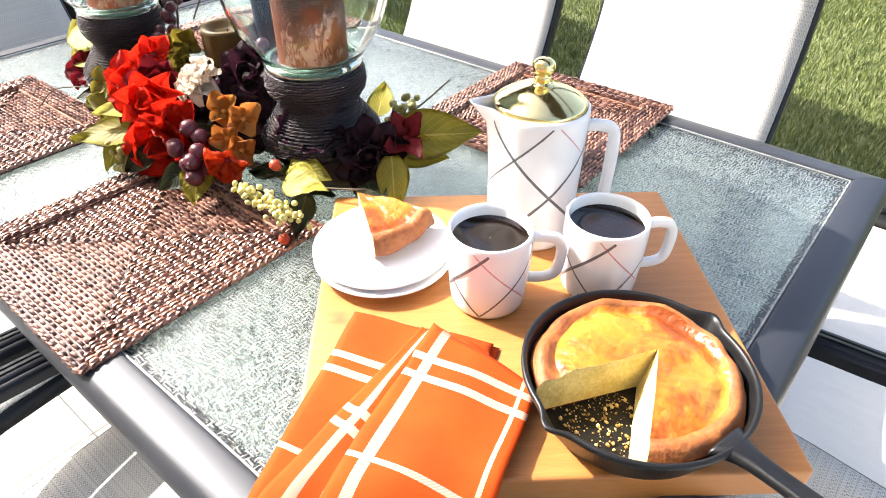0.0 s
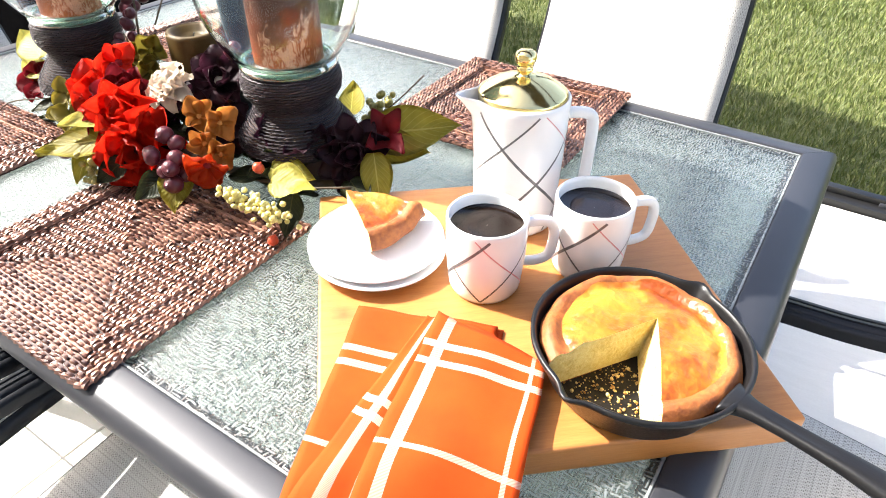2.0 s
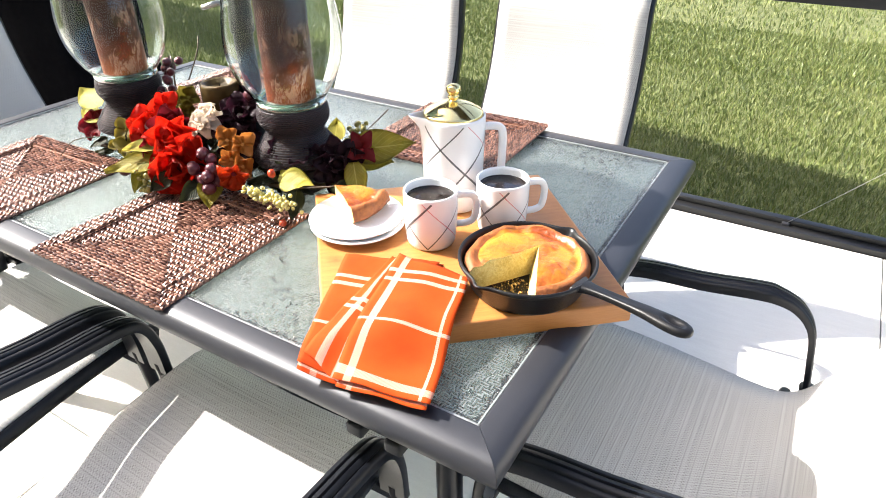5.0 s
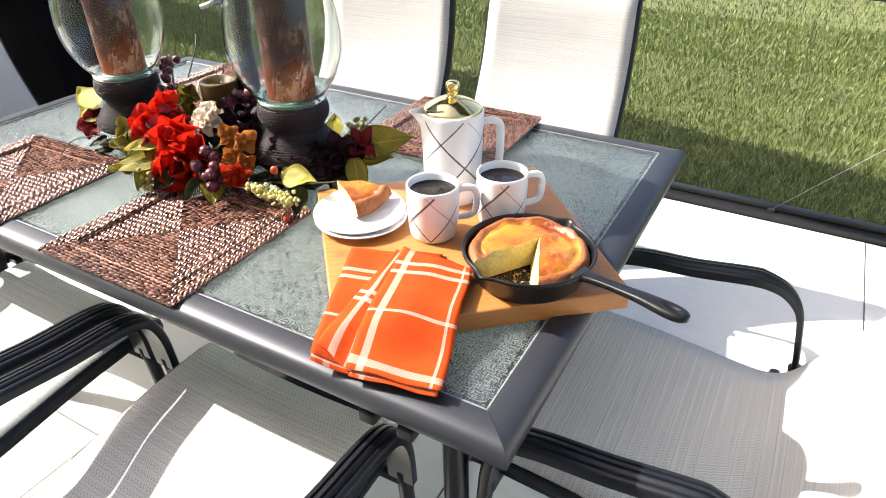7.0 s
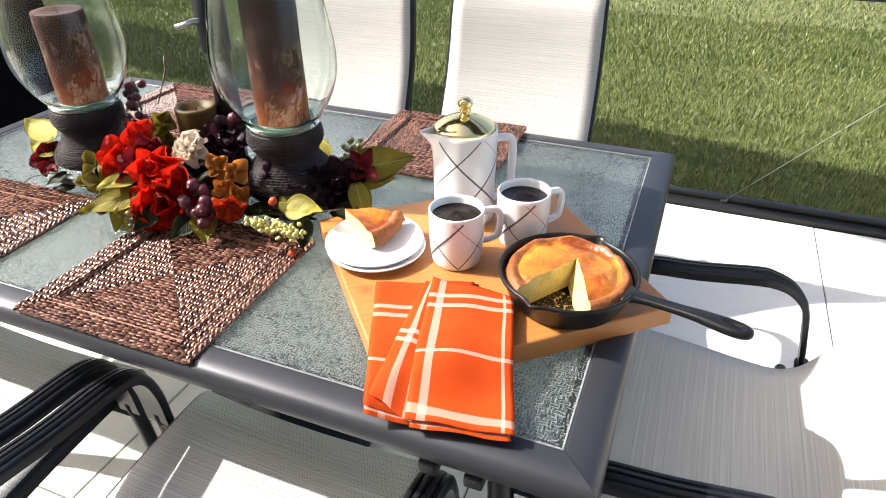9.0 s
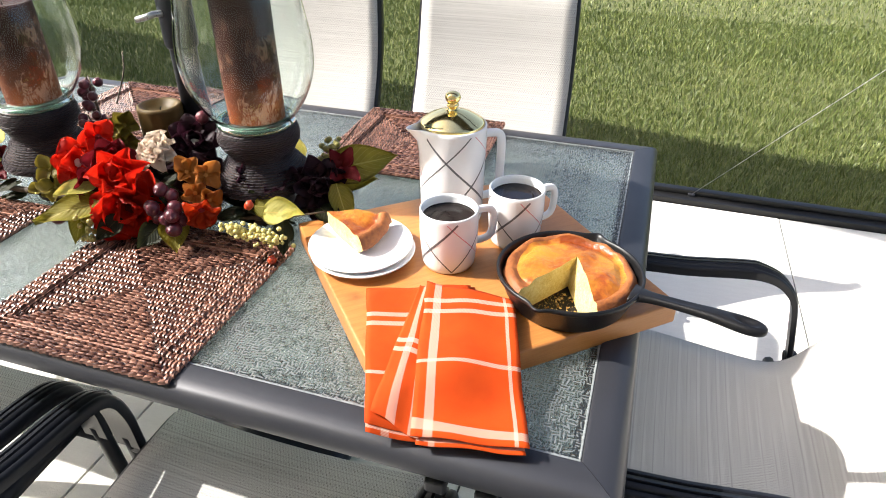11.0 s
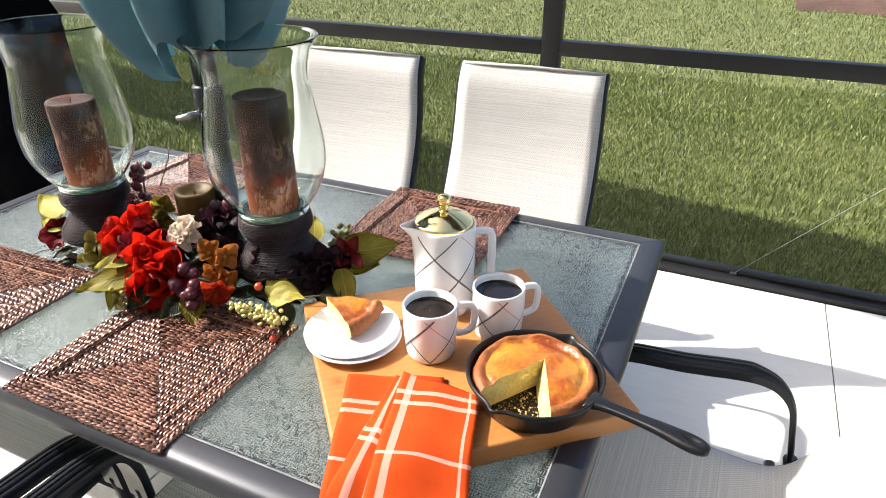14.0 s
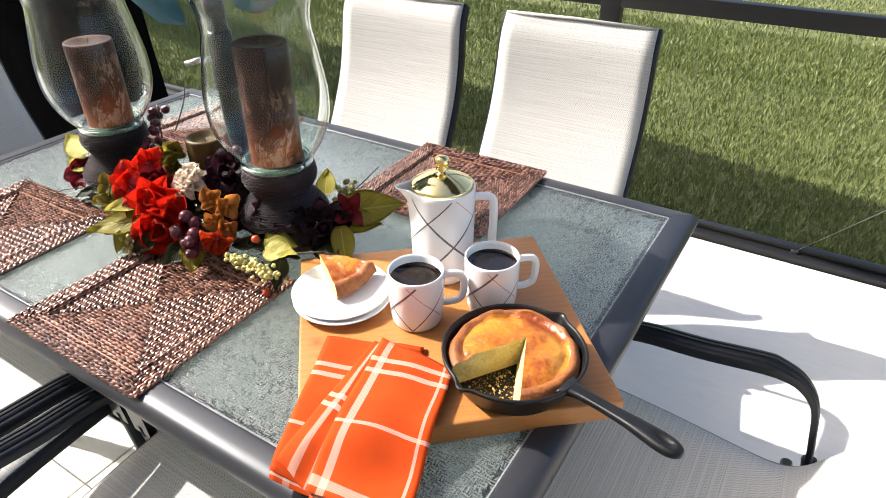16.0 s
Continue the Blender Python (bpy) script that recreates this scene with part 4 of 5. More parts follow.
part("body", bm, M["porcelain"], pot)
bm = bmesh.new()
sweep(bm, smooth_path([(0.048, 0, 0.1420), (0.064, 0, 0.1425), (0.0770, 0, 0.1390), (0.0815, 0, 0.125), (0.0815, 0, 0.080), (0.0795, 0, 0.045), (0.072, 0, 0.0330), (0.060, 0, 0.0300), (0.048, 0, 0.030)], 6), [(0.0068 * math.copysign(abs(math.cos(a)) ** 0.7, math.cos(a)), 0.0050 * math.copysign(abs(math.sin(a)) ** 0.7, math.sin(a))) for a in [2 * math.pi * i / 14 for i in range(14)]], Vector((0, 1, 0.001)))
part("handle", bm, M["porcelain"], pot)
bm = bmesh.new()
lathe(bm, [(0.0478, 0.160), (0.0480, 0.1695), (0.0472, 0.1715), (0.0445, 0.1735), (0.034, 0.1805), (0.022, 0.1865), (0.013, 0.1895), (0.0075, 0.1910), (0.0068, 0.1945)], 64)
lid = part("lid", bm, M["gold"], pot, "polished gold domed lid")
bm = bmesh.new()
lathe(bm, [(0.0068, 0.1945), (0.0088, 0.1955), (0.0088, 0.1985), (0.0066, 0.1995), (0.0080, 0.2015), (0.0112, 0.2060), (0.0118, 0.2100), (0.0105, 0.2145), (0.0065, 0.2175), (0.0005, 0.2185)], 32)
part("knob", bm, M["gold"], lid)
for k in range(4):
    for sgn in (1, -1):
        bm = bmesh.new()
        pink = sgn < 0 and k % 2 == 0
        a = 60 + 90 * k - 26 * sgn
        stripe(bm, ((a, 0.006), (a + sgn * 157, 0.162)), pot_radius, 0.0013 if pink else (0.0032 if k % 2 == 0 or sgn < 0 else 0.0022), 48)
        part("glaze_stripe", bm, M["stripe_pink" if pink else "stripe_black"], pot)


# ---- skillet with cornbread ----
SK = Vector((-0.134, 0.330))
skillet = thing("skillet", pose(SK.x, SK.y, BOARD_TOP, 0, 0, -14.7), "black cast iron skillet with pour lips, resting on the board", "skillet")
def pour(a, r, z):
    grow = max(0.0, (z - 0.024) / 0.024)
    out = 0.0
    for c in (math.pi / 2, -math.pi / 2):
        d = abs((a - c + math.pi) % (2 * math.pi) - math.pi)
        out += 0.010 * grow * math.exp(-(d / 0.11) ** 2)
    return r + out if r > 0.08 else r
bm = bmesh.new()
lathe(bm, [(0.0005, 0.0), (0.077, 0.0), (0.081, 0.0015), (0.084, 0.006), (0.0965, 0.038), (0.0985, 0.0405), (0.1010, 0.0435), (0.1012, 0.0475), (0.0990, 0.0490), (0.0968, 0.0478), (0.0955, 0.044), (0.0825, 0.008), (0.079, 0.0048), (0.0005, 0.0045)], 128, pour)
part("pan", bm, M["iron"], skillet)
bm = bmesh.new()
WIDE = smooth_path([(0.088, 0.021, 0.0065), (0.098, 0.0150, 0.0065), (0.112, 0.0100, 0.0060), (0.140, 0.0088, 0.0058), (0.172, 0.0098, 0.0062), (0.200, 0.0122, 0.0070), (0.222, 0.0142, 0.0074), (0.238, 0.0136, 0.0072), (0.248, 0.0100, 0.0062), (0.2530, 0.0050, 0.0040), (0.2542, 0.0008, 0.0010)], 4)
rings = []
for x, half, thick in WIDE:
    lift = 0.0405 + 0.0086 * min(1.0, max(0.0, x - 0.088) / 0.10) ** 0.7
    ring = []
    for i in range(28):
        a = 2 * math.pi * i / 28
        c, d = math.cos(a), math.sin(a)
        y = half * math.copysign(abs(c) ** 0.75, c)
        z = thick * math.copysign(abs(d) ** 0.75, d)
        if d > 0:
            z -= 0.0062 * max(0.0, 1 - ((x - 0.229) / 0.0175) ** 2 - (y / (0.0078 * (0.55 + 0.45 * (x - 0.2115) / 0.03))) ** 2 if x > 0.2 else 0.0)
            z -= 0.0016 * max(0.0, 1 - (y / (half * 0.6)) ** 2) * max(0.0, 1 - abs(x - 0.15) / 0.05)
        ring.append(bm.verts.new((x, y, lift + z)))
    rings.append(ring)
for p, q in zip(rings, rings[1:]):
    for i in range(28):
        bm.faces.new((p[i], q[i], q[(i + 1) % 28], p[(i + 1) % 28]))
bm.faces.new(rings[0])
bm.faces.new(list(reversed(rings[-1])))
bmesh.ops.recalc_face_normals(bm, faces=bm.faces)
part("handle", bm, M["iron"], skillet, "tapered iron handle with a teardrop hollow")
bread("cornbread", pose(SK.x, SK.y, BOARD_TOP + 0.006), "golden cornbread with a wedge cut out, in the skillet", "cornbread", radians(-59), radians(230), 0.0915, (0.006, 0.026), (0.0, 0.0375, 0.0465), 2, 0.011, 0.0060)
bm = bmesh.new()
rnd = random.Random(8)
for _ in range(300):
    a, r = radians(rnd.uniform(226, 304)), 0.088 * rnd.uniform(0.05, 0.97) ** 0.6
    s = rnd.uniform(0.0004, 0.0010) if rnd.random() < 0.8 else rnd.uniform(0.001, 0.0022)
    mtx = Matrix.Translation((SK.x + r * math.cos(a), SK.y + 0.01 + 0.92 * r * math.sin(a), BOARD_TOP + 0.0052 + s * 0.5)) @ Euler((rnd.uniform(0, 6), rnd.uniform(0, 6), 0)).to_matrix().to_4x4() @ Matrix.Diagonal((s * rnd.uniform(0.7, 1.6), s, s * 0.8, 1))
    bmesh.ops.create_icosphere(bm, subdivisions=1, radius=1.0, matrix=mtx)
tagged(part("crumbs", bm, M["crumb_bit"]), "yellow crumbs on the bare skillet floor", "crumbs", kind="stuff")


# ---- napkins ----
EDGE = Vector((math.cos(radians(41.7 - 90)), math.sin(radians(41.7 - 90))))   # outward from the board's near side
def support(x, y):
    """Height of what lies under a cloth at this place: board, then glass, with a soft fall between."""
    out = (Vector((x, y)) - Vector((-0.288, 0.3785))).dot(EDGE) - 0.2155
    t = min(1.0, max(0.0, (out + 0.004) / 0.075))
    return (BOARD_TOP + 0.001) * (1 - t * t * (3 - 2 * t)) + (TOP + 0.008) * t * t * (3 - 2 * t)


def cloth(parent, name, quad, lift, thick, material, seed, nx=20, ny=34, flip=False):
    """A folded layer over the quad (far left, far right, near right, near left); edges rounded, gently wavy."""
    bm = bmesh.new()
    uvl = bm.loops.layers.uv.new("UVMap")
    fl, fr, nr, nl = [Vector(q) for q in quad]
    def at(u, v):
        p = fl.lerp(fr, u).lerp(nl.lerp(nr, u), v)
        w = 0.0018 * noise.noise((u * 3 + seed, v * 4, 0.5))
        p = p + Vector((w, w))
        z = support(p.x, p.y) + lift + 0.0012 * noise.noise((p.x * 24 + seed, p.y * 24, 1.5)) + 0.0016 * math.sin(u * 9 + seed + v * 2)
        return Vector((p.x, p.y, z))
    layers = []
    for s in (0, 1):
        rows = []
        for j in range(ny + 1):
            row = []
            for i in range(nx + 1):
                u, v = i / nx, j / ny
                p = at(u, v)
                e = min(u, 1 - u) * nx, min(v, 1 - v) * ny
                k = min(1.0, min(e) / 1.2)
                p.z += (thick if s else 0.0) * (0.5 + 0.5 * math.sqrt(k)) if s else (thick * 0.25 * (1 - k))
                row.append(bm.verts.new(p))
            rows.append(row)
        layers.append(rows)
    def face(vs, uvs):
        f = bm.faces.new(vs)
        for loop, uv in zip(f.loops, uvs):
            loop[uvl].uv = uv
    for s, rows in enumerate(layers):
        for j in range(ny):
            for i in range(nx):
                vs = [rows[j][i], rows[j + 1][i], rows[j + 1][i + 1], rows[j][i + 1]]
                uv = [(i / nx, j / ny), (i / nx, (j + 1) / ny), ((i + 1) / nx, (j + 1) / ny), ((i + 1) / nx, j / ny)]
                if not s:
                    vs.reverse(); uv.reverse()
                face(vs, uv)
    a, b = layers
    border = [(0, i) for i in range(nx)] + [(j, nx) for j in range(ny)] + [(ny, i) for i in range(nx, 0, -1)] + [(j, 0) for j in range(ny, 0, -1)]
    for (j0, i0), (j1, i1) in zip(border, border[1:] + border[:1]):
        face([a[j0][i0], b[j0][i0], b[j1][i1], a[j1][i1]], [(i0 / nx, j0 / ny)] * 2 + [(i1 / nx, j1 / ny)] * 2)
    return part(name, bm, material, parent)


white_a = napkin_material("orange_cotton_top", [(0.145, 0.042, 1.0), (0.895, 0.017, 1.0)], [(0.122, 0.017, 1.0, 0.1), (0.212, 0.017, 1.0, 0.1), (0.595, 0.011, 1.0, 0.1), (0.945, 0.024, 0.85)])
white_b = napkin_material("orange_cotton_under", [(0.62, 0.055, 0.9)], [(0.255, 0.018, 1.0), (0.335, 0.018, 1.0), (0.71, 0.012, 1.0)])
white_c = napkin_material("orange_cotton_fold", [(0.40, 0.10, 0.85), (0.87, 0.11, 0.85)], [(0.500, 0.018, 1.0), (0.575, 0.018, 1.0)])
white_d = napkin_material("orange_cotton_plain", [(0.145, 0.03, 0.8)], [(0.97, 0.012, 0.8)])
napkin = thing("napkin", pose(0, 0, 0), "orange cotton napkin with white check stripes, folded underneath", "napkin", "napkins on the board")
cloth(napkin, "lower_fold", ((-0.402, 0.248), (-0.262, 0.308), (-0.165, 0.060), (-0.311, 0.024)), 0.0005, 0.0035, white_d, 1)
cloth(napkin, "upper_fold", ((-0.405, 0.250), (-0.268, 0.306), (-0.170, 0.066), (-0.314, 0.030)), 0.0045, 0.0030, white_b, 1.2)
napkin = thing("napkin", pose(0, 0, 0), "orange cotton napkin with white check stripes, folded on top", "napkin", "napkins on the board")
cloth(napkin, "lower_fold", ((-0.318, 0.284), (-0.262, 0.291), (-0.133, 0.052), (-0.253, 0.030)), 0.0080, 0.0035, white_d, 2.0)
cloth(napkin, "side_fold", ((-0.333, 0.272), (-0.312, 0.279), (-0.250, 0.034), (-0.311, 0.042)), 0.0110, 0.0030, white_c, 2.6, nx=10)
cloth(napkin, "upper_fold", ((-0.326, 0.281), (-0.201, 0.279), (-0.131, 0.056), (-0.261, 0.034)), 0.0145, 0.0035, white_a, 3.1)


# ---- candle holders ----
def make_hurricane(m, candle_top, label, clabel):
    """Wicker foot with a flared glass; the candle inside is a thing of its own. Origin on the table."""
    holder = thing("hurricane_holder", m, label, "candle holder", "hurricane candle holders")
    prof = [(0.050, 0.0), (0.052, 0.02), (0.048, 0.045), (0.050, 0.062), (0.080, 0.068), (0.0835, 0.074), (0.0815, 0.083), (0.071, 0.098), (0.060, 0.112), (0.0545, 0.121), (0.0545, 0.127), (0.059, 0.134), (0.0645, 0.142), (0.0672, 0.152), (0.0665, 0.162), (0.0645, 0.170), (0.060, 0.174)]
    bm = bmesh.new()
    lathe(bm, [(r - 0.003, z) for r, z in prof], 40)
    foot = part("foot_core", bm, M["rattan_dark"], holder)
    path = smooth_path([(r, 0, z) for r, z in prof[2:]], 8)
    # coils of plaited strand
    bm = bmesh.new()
    rnd = random.Random(6)
    run, last, k = 0.0, path[0], 0
    for q, nxt in zip(path, path[1:]):
        run += (nxt - q).length
        if run < 0.0028:
            continue
        run, k = 0.0, k + 1
        d = (nxt - q).normalized()
        nrm = Vector((d.z, 0, -d.x))
        cells = int(2 * math.pi * q.x / 0.0108)
        for c in range(cells):
            a = 2 * math.pi * (c + 0.5 * (k % 2)) / cells
            rot = Matrix.Rotation(a, 3, "Z")
            pillow(bm, rot @ Vector((q.x + rnd.uniform(-0.0005, 0.0008), 0, q.z)), rot @ Vector((0, 0.99, 0.10)), rot @ d, rot @ nrm, 0.0062, 0.00125, 0.0013)
    part("wicker_weave", bm, M["wicker"], holder, smooth=True, angle=70)
    out = [(0.052, 0.176), (0.058, 0.177), (0.060, 0.181), (0.072, 0.194), (0.089, 0.220), (0.101, 0.250), (0.1055, 0.280), (0.1045, 0.315), (0.099, 0.350), (0.0935, 0.385), (0.0885, 0.415), (0.0895, 0.440), (0.0965, 0.465), (0.108, 0.484), (0.1125, 0.489)]
    wall_t = 0.0030
    inner = [(r - wall_t, z + 0.001) for r, z in reversed(out[3:])]
    inner[0] = (out[-1][0] - 0.0018, out[-1][1] + 0.0012)
    bm = bmesh.new()
    dense_out = [(q.x, q.z) for q in smooth_path([(r, 0, z) for r, z in out], 3)]
    dense_in = [(q.x, q.z) for q in smooth_path([(r, 0, z) for r, z in inner], 3)]
    lathe(bm, dense_out + dense_in + [(0.054, 0.1835), (0.0005, 0.1822)], 64)
    bmesh.ops.recalc_face_normals(bm, faces=bm.faces)
    shade = part("glass_shade", bm, M["clear_glass"], holder, "clear flared glass with greenish foot")
    shade.visible_shadow = False
    bm = bmesh.new()
    sweep(bm, [(0.0600 * math.cos(2 * math.pi * i / 48), 0.0600 * math.sin(2 * math.pi * i / 48), 0.1795) for i in range(49)], ring_section(0.0058, 10))
    part("glass_foot_ring", bm, M["green_glass"], holder, "thick greenish glass foot")
    candle = thing("pillar_candle", m @ pose(0.004, -0.002, 0.1845), clabel, "candle", "pillar candles")
    h = candle_top - 0.1845
    bm = bmesh.new()
    lathe(bm, [(0.0005, 0.0), (0.0445, 0.0), (0.0460, 0.0015), (0.0462, h * 0.3), (0.0455, h * 0.6), (0.0460, h * 0.9), (0.0455, h - 0.0025), (0.0435, h - 0.0005), (0.036, h - 0.002), (0.02, h - 0.005), (0.0005, h - 0.006)], 48, lambda a, r, z: r * (1 + 0.008 * noise.noise((math.cos(a) * 1.5, math.sin(a) * 1.5, z * 22))))
    part("wax", bm, M["wax_brown"], candle)
    bm = bmesh.new()
    sweep(bm, smooth_path([(0, 0, h - 0.007), (0.0008, 0, h - 0.001), (0.0025, 0.001, h + 0.004)], 3), ring_section(0.0011, 6), Vector((1, 0, 0)))
    part("wick", bm, M["rubber"], candle)
    return holder


make_hurricane(pose(-0.690, 0.463, TOP), 0.396, "dark wicker candle holder with tall clear glass shade", "tall marbled brown pillar candle inside the glass")
make_hurricane(pose(-1.115, 0.416, TOP, 0, 0, 25) @ Matrix.Diagonal((0.97, 0.97, 1.0, 1.0)), 0.350, "dark wicker candle holder with clear glass shade beside flowers", "marbled brown pillar candle inside the glass")

small = thing("pillar_candle", pose(-0.885, 0.463, TOP), "short olive brown pillar candle among the flowers", "candle", "pillar candles")
bm = bmesh.new()
lathe(bm, [(0.0005, 0.0), (0.0365, 0.0), (0.038, 0.002), (0.0382, 0.09), (0.0380, 0.178), (0.0372, 0.183), (0.0325, 0.1843), (0.028, 0.1815), (0.0235, 0.1755), (0.018, 0.1715), (0.0005, 0.1705)], 48)
part("wax", bm, M["wax_olive"], small)
bm = bmesh.new()
sweep(bm, [(0, 0, 0.171), (0.001, 0, 0.176), (0.003, 0.001, 0.180)], ring_section(0.0011, 6), Vector((1, 0, 0)))
part("wick", bm, M["rubber"], small)


# ---- umbrella through the table ----
umbrella = thing("patio_umbrella", pose(-0.848, 0.509, 0), "closed teal canvas umbrella on a black pole through the table", "umbrella")
bm = bmesh.new()
lathe(bm, [(0.0215, 0.03), (0.0215, 2.55)], 20)
part("pole", bm, M["chair_metal"], umbrella)
bm = bmesh.new()
lathe(bm, [(0.235, 0.0), (0.24, 0.01), (0.235, 0.045), (0.20, 0.062), (0.05, 0.085), (0.032, 0.12), (0.030, 0.30), (0.024, 0.31)], 40)
part("base", bm, M["chair_metal"], umbrella)
bm = bmesh.new()
lathe(bm, [(0.024, 0.985), (0.027, 0.99), (0.027, 1.09), (0.024, 1.095)], 20)
crank = part("crank_housing", bm, M["chair_metal"], umbrella)
bm = bmesh.new()
sweep(bm, smooth_path([(-0.005, -0.022, 1.045), (-0.010, -0.040, 1.046), (-0.018, -0.050, 1.043), (-0.036, -0.050, 1.038)], 5), ring_section(0.0052, 10))
part("crank_handle", bm, M["steel"], crank, "short steel crank handle")
bm = bmesh.new()
FOLDS, NZ = 176, 34
rows = []
for j in range(NZ + 1):
    t = j / NZ
    row = []
    for i in range(FOLDS):
        a = 2 * math.pi * i / FOLDS
        ridge = math.sin(a * 8 + 0.8 * math.sin(2 * a + 0.5) + 0.9 * t)
        hem = 1.150 + 0.035 * max(0.0, ridge) + 0.026 * math.sin(a * 2 + 2.4) + 0.015 * math.sin(a * 5 + 1.0)
        z = hem + (2.46 - hem) * t
        full = 0.030 + 0.125 * math.exp(-((t - 0.09) / 0.13) ** 2) + 0.03 * (1 - t)
        pleat = 0.66 + 0.34 * ridge * (1 - 0.3 * t)
        pleat += 0.09 * noise.noise((math.cos(a) * 2.2, math.sin(a) * 2.2, t * 3))
        r = max(0.026, full * pleat)
        row.append(bm.verts.new((r * math.cos(a), r * math.sin(a), z)))
    rows.append(row)
for p, q in zip(rows, rows[1:]):
    for i in range(FOLDS):
        bm.faces.new((p[i], p[(i + 1) % FOLDS], q[(i + 1) % FOLDS], q[i]))
bmesh.ops.solidify(bm, geom=bm.faces[:], thickness=0.002)
part("canopy", bm, M["umbrella_cloth"], umbrella, "teal canvas canopy hanging in loose folds")


# ---- covered grill beyond the far end of the table ----
grill = thing("covered_grill", pose(-3.27, 1.36, 0, 0, 0, 3), "tall barbecue grill under a black vinyl cover", "grill")
bm = bmesh.new()
rows = []
for z, sx, sy in ((0.0, 0.60, 0.34), (0.05, 0.61, 0.345), (0.5, 0.59, 0.335), (0.85, 0.58, 0.33), (0.95, 0.56, 0.32), (1.10, 0.48, 0.29), (1.22, 0.40, 0.22), (1.26, 0.25, 0.12)):
    row = []
    for i in range(64):
        a = 2 * math.pi * i / 64
        c, s = math.cos(a), math.sin(a)
        k = 1 + 0.03 * math.sin(a * 13 + z * 3) * (1.1 - z)
        row.append(bm.verts.new((sx * k * math.copysign(abs(c) ** 0.45, c), sy * k * math.copysign(abs(s) ** 0.45, s), z)))
    rows.append(row)
for p, q in zip(rows, rows[1:]):
    for i in range(64):
        bm.faces.new((p[i], p[(i + 1) % 64], q[(i + 1) % 64], q[i]))
bm.faces.new(rows[-1])
part("cover", bm, M["black_cover"], grill)


# ---- floral centrepiece ----
flora = thing("floral_centerpiece", pose(0, 0, 0), "autumn centrepiece of red, plum and amber silk flowers with berries", "floral arrangement")
frnd = random.Random(21)
EYE_SIDE = Vector((0.62, -0.62, 0.48)).normalized()


def blade(length, width, cup, curl, point, ruffle, seed, nu=6, nv=8, uv=False, droop=0.0):
    """A petal or leaf from the origin along +y, facing +z: cupped across, curled along, with a tip of given sharpness."""
    bm = bmesh.new()
    uvl = bm.loops.layers.uv.new("UVMap")
    rows = []
    for j in range(nv + 1):
        v = j / nv
        w = width * (math.sin(math.pi * (0.07 + 0.70 * v)) if point < 1 else math.sin(math.pi * min(1.0, v * 0.94 + 0.06) ** 0.72) ** 0.95)
        row = []
        for i in range(nu + 1):
            u = 2 * i / nu - 1
            x = u * w / 2
            y = v * length - (0.24 * length * u * u * v if point < 1 else 0.0)
            z = cup * width * u * u * (0.35 + v) + curl * length * v * v + droop * length * v
            z += ruffle * width * noise.noise((u * 1.8 + seed, v * 2.6, seed * 0.7)) * (0.2 + v)
            row.append((bm.verts.new((x, y, z)), (i / nu, v)))
        rows.append(row)
    for p, q in zip(rows, rows[1:]):
        for i in range(nu):
            f = bm.faces.new((p[i][0], p[i + 1][0], q[i + 1][0], q[i][0]))
            for loop, (_, c) in zip(f.loops, (p[i], p[i + 1], q[i + 1], q[i])):
                loop[uvl].uv = c
    bmesh.ops.solidify(bm, geom=bm.faces[:], thickness=0.0005)
    return bm


def aim(at, way, face):
    """A pose at a place whose +y runs along way and whose +z leans to face."""
    y = Vector(way).normalized()
    z = (Vector(face) - y * Vector(face).dot(y))
    z = z.normalized() if z.length > 1e-3 else y.orthogonal().normalized()
    x = y.cross(z)
    m = Matrix((x, y, z)).transposed().to_4x4()
    m.translation = Vector(at)
    return m


def leaf(at, tip, face, width, material="leaf", cup=0.12, curl=-0.12, ruffle=0.10, label=""):
    way = Vector(tip) - Vector(at)
    ob = part("leaf", blade(way.length, width, cup, curl, 1.0, ruffle, frnd.uniform(0, 50), 8, 12), M[material], flora, label)
    ob.matrix_basis = aim(at, way, face)
    return ob


def bloom(centre, normal, material, rings, core="stem", core_r=0.008, ruffle=0.18, label=""):
    """Petals in rings round a core; rings: (count, length, width, opening degrees, cup, curl)."""
    normal = Vector(normal).normalized()
    bm = bmesh.new()
    bmesh.ops.create_icosphere(bm, subdivisions=2, radius=core_r)
    for v in bm.verts:
        v.co *= 1 + 0.3 * noise.noise(v.co * 400)
    head = part("bloom", bm, M[core], flora, label)
    head.matrix_basis = aim(centre, normal.orthogonal(), normal)
    for count, length, width, open_deg, cup, curl in rings:
        a0 = frnd.uniform(0, 6.28)
        for k in range(count):
            a = a0 + 2 * math.pi * (k + frnd.uniform(-0.18, 0.18)) / count
            o = radians(open_deg + frnd.uniform(-9, 9))
            out = Vector((math.cos(a), math.sin(a), 0))
            way = out * math.sin(o) + Vector((0, 0, 1)) * math.cos(o)
            face = Vector((0, 0, 1)) * math.sin(o) - out * math.cos(o)
            s = frnd.uniform(0.85, 1.15)
            ob = part("petal", blade(length * s, width * s, cup, curl, 0.5, ruffle, frnd.uniform(0, 90)), M[material], head, smooth=True)
            ob.matrix_basis = aim(out * core_r * 0.4, way, face)
    return head


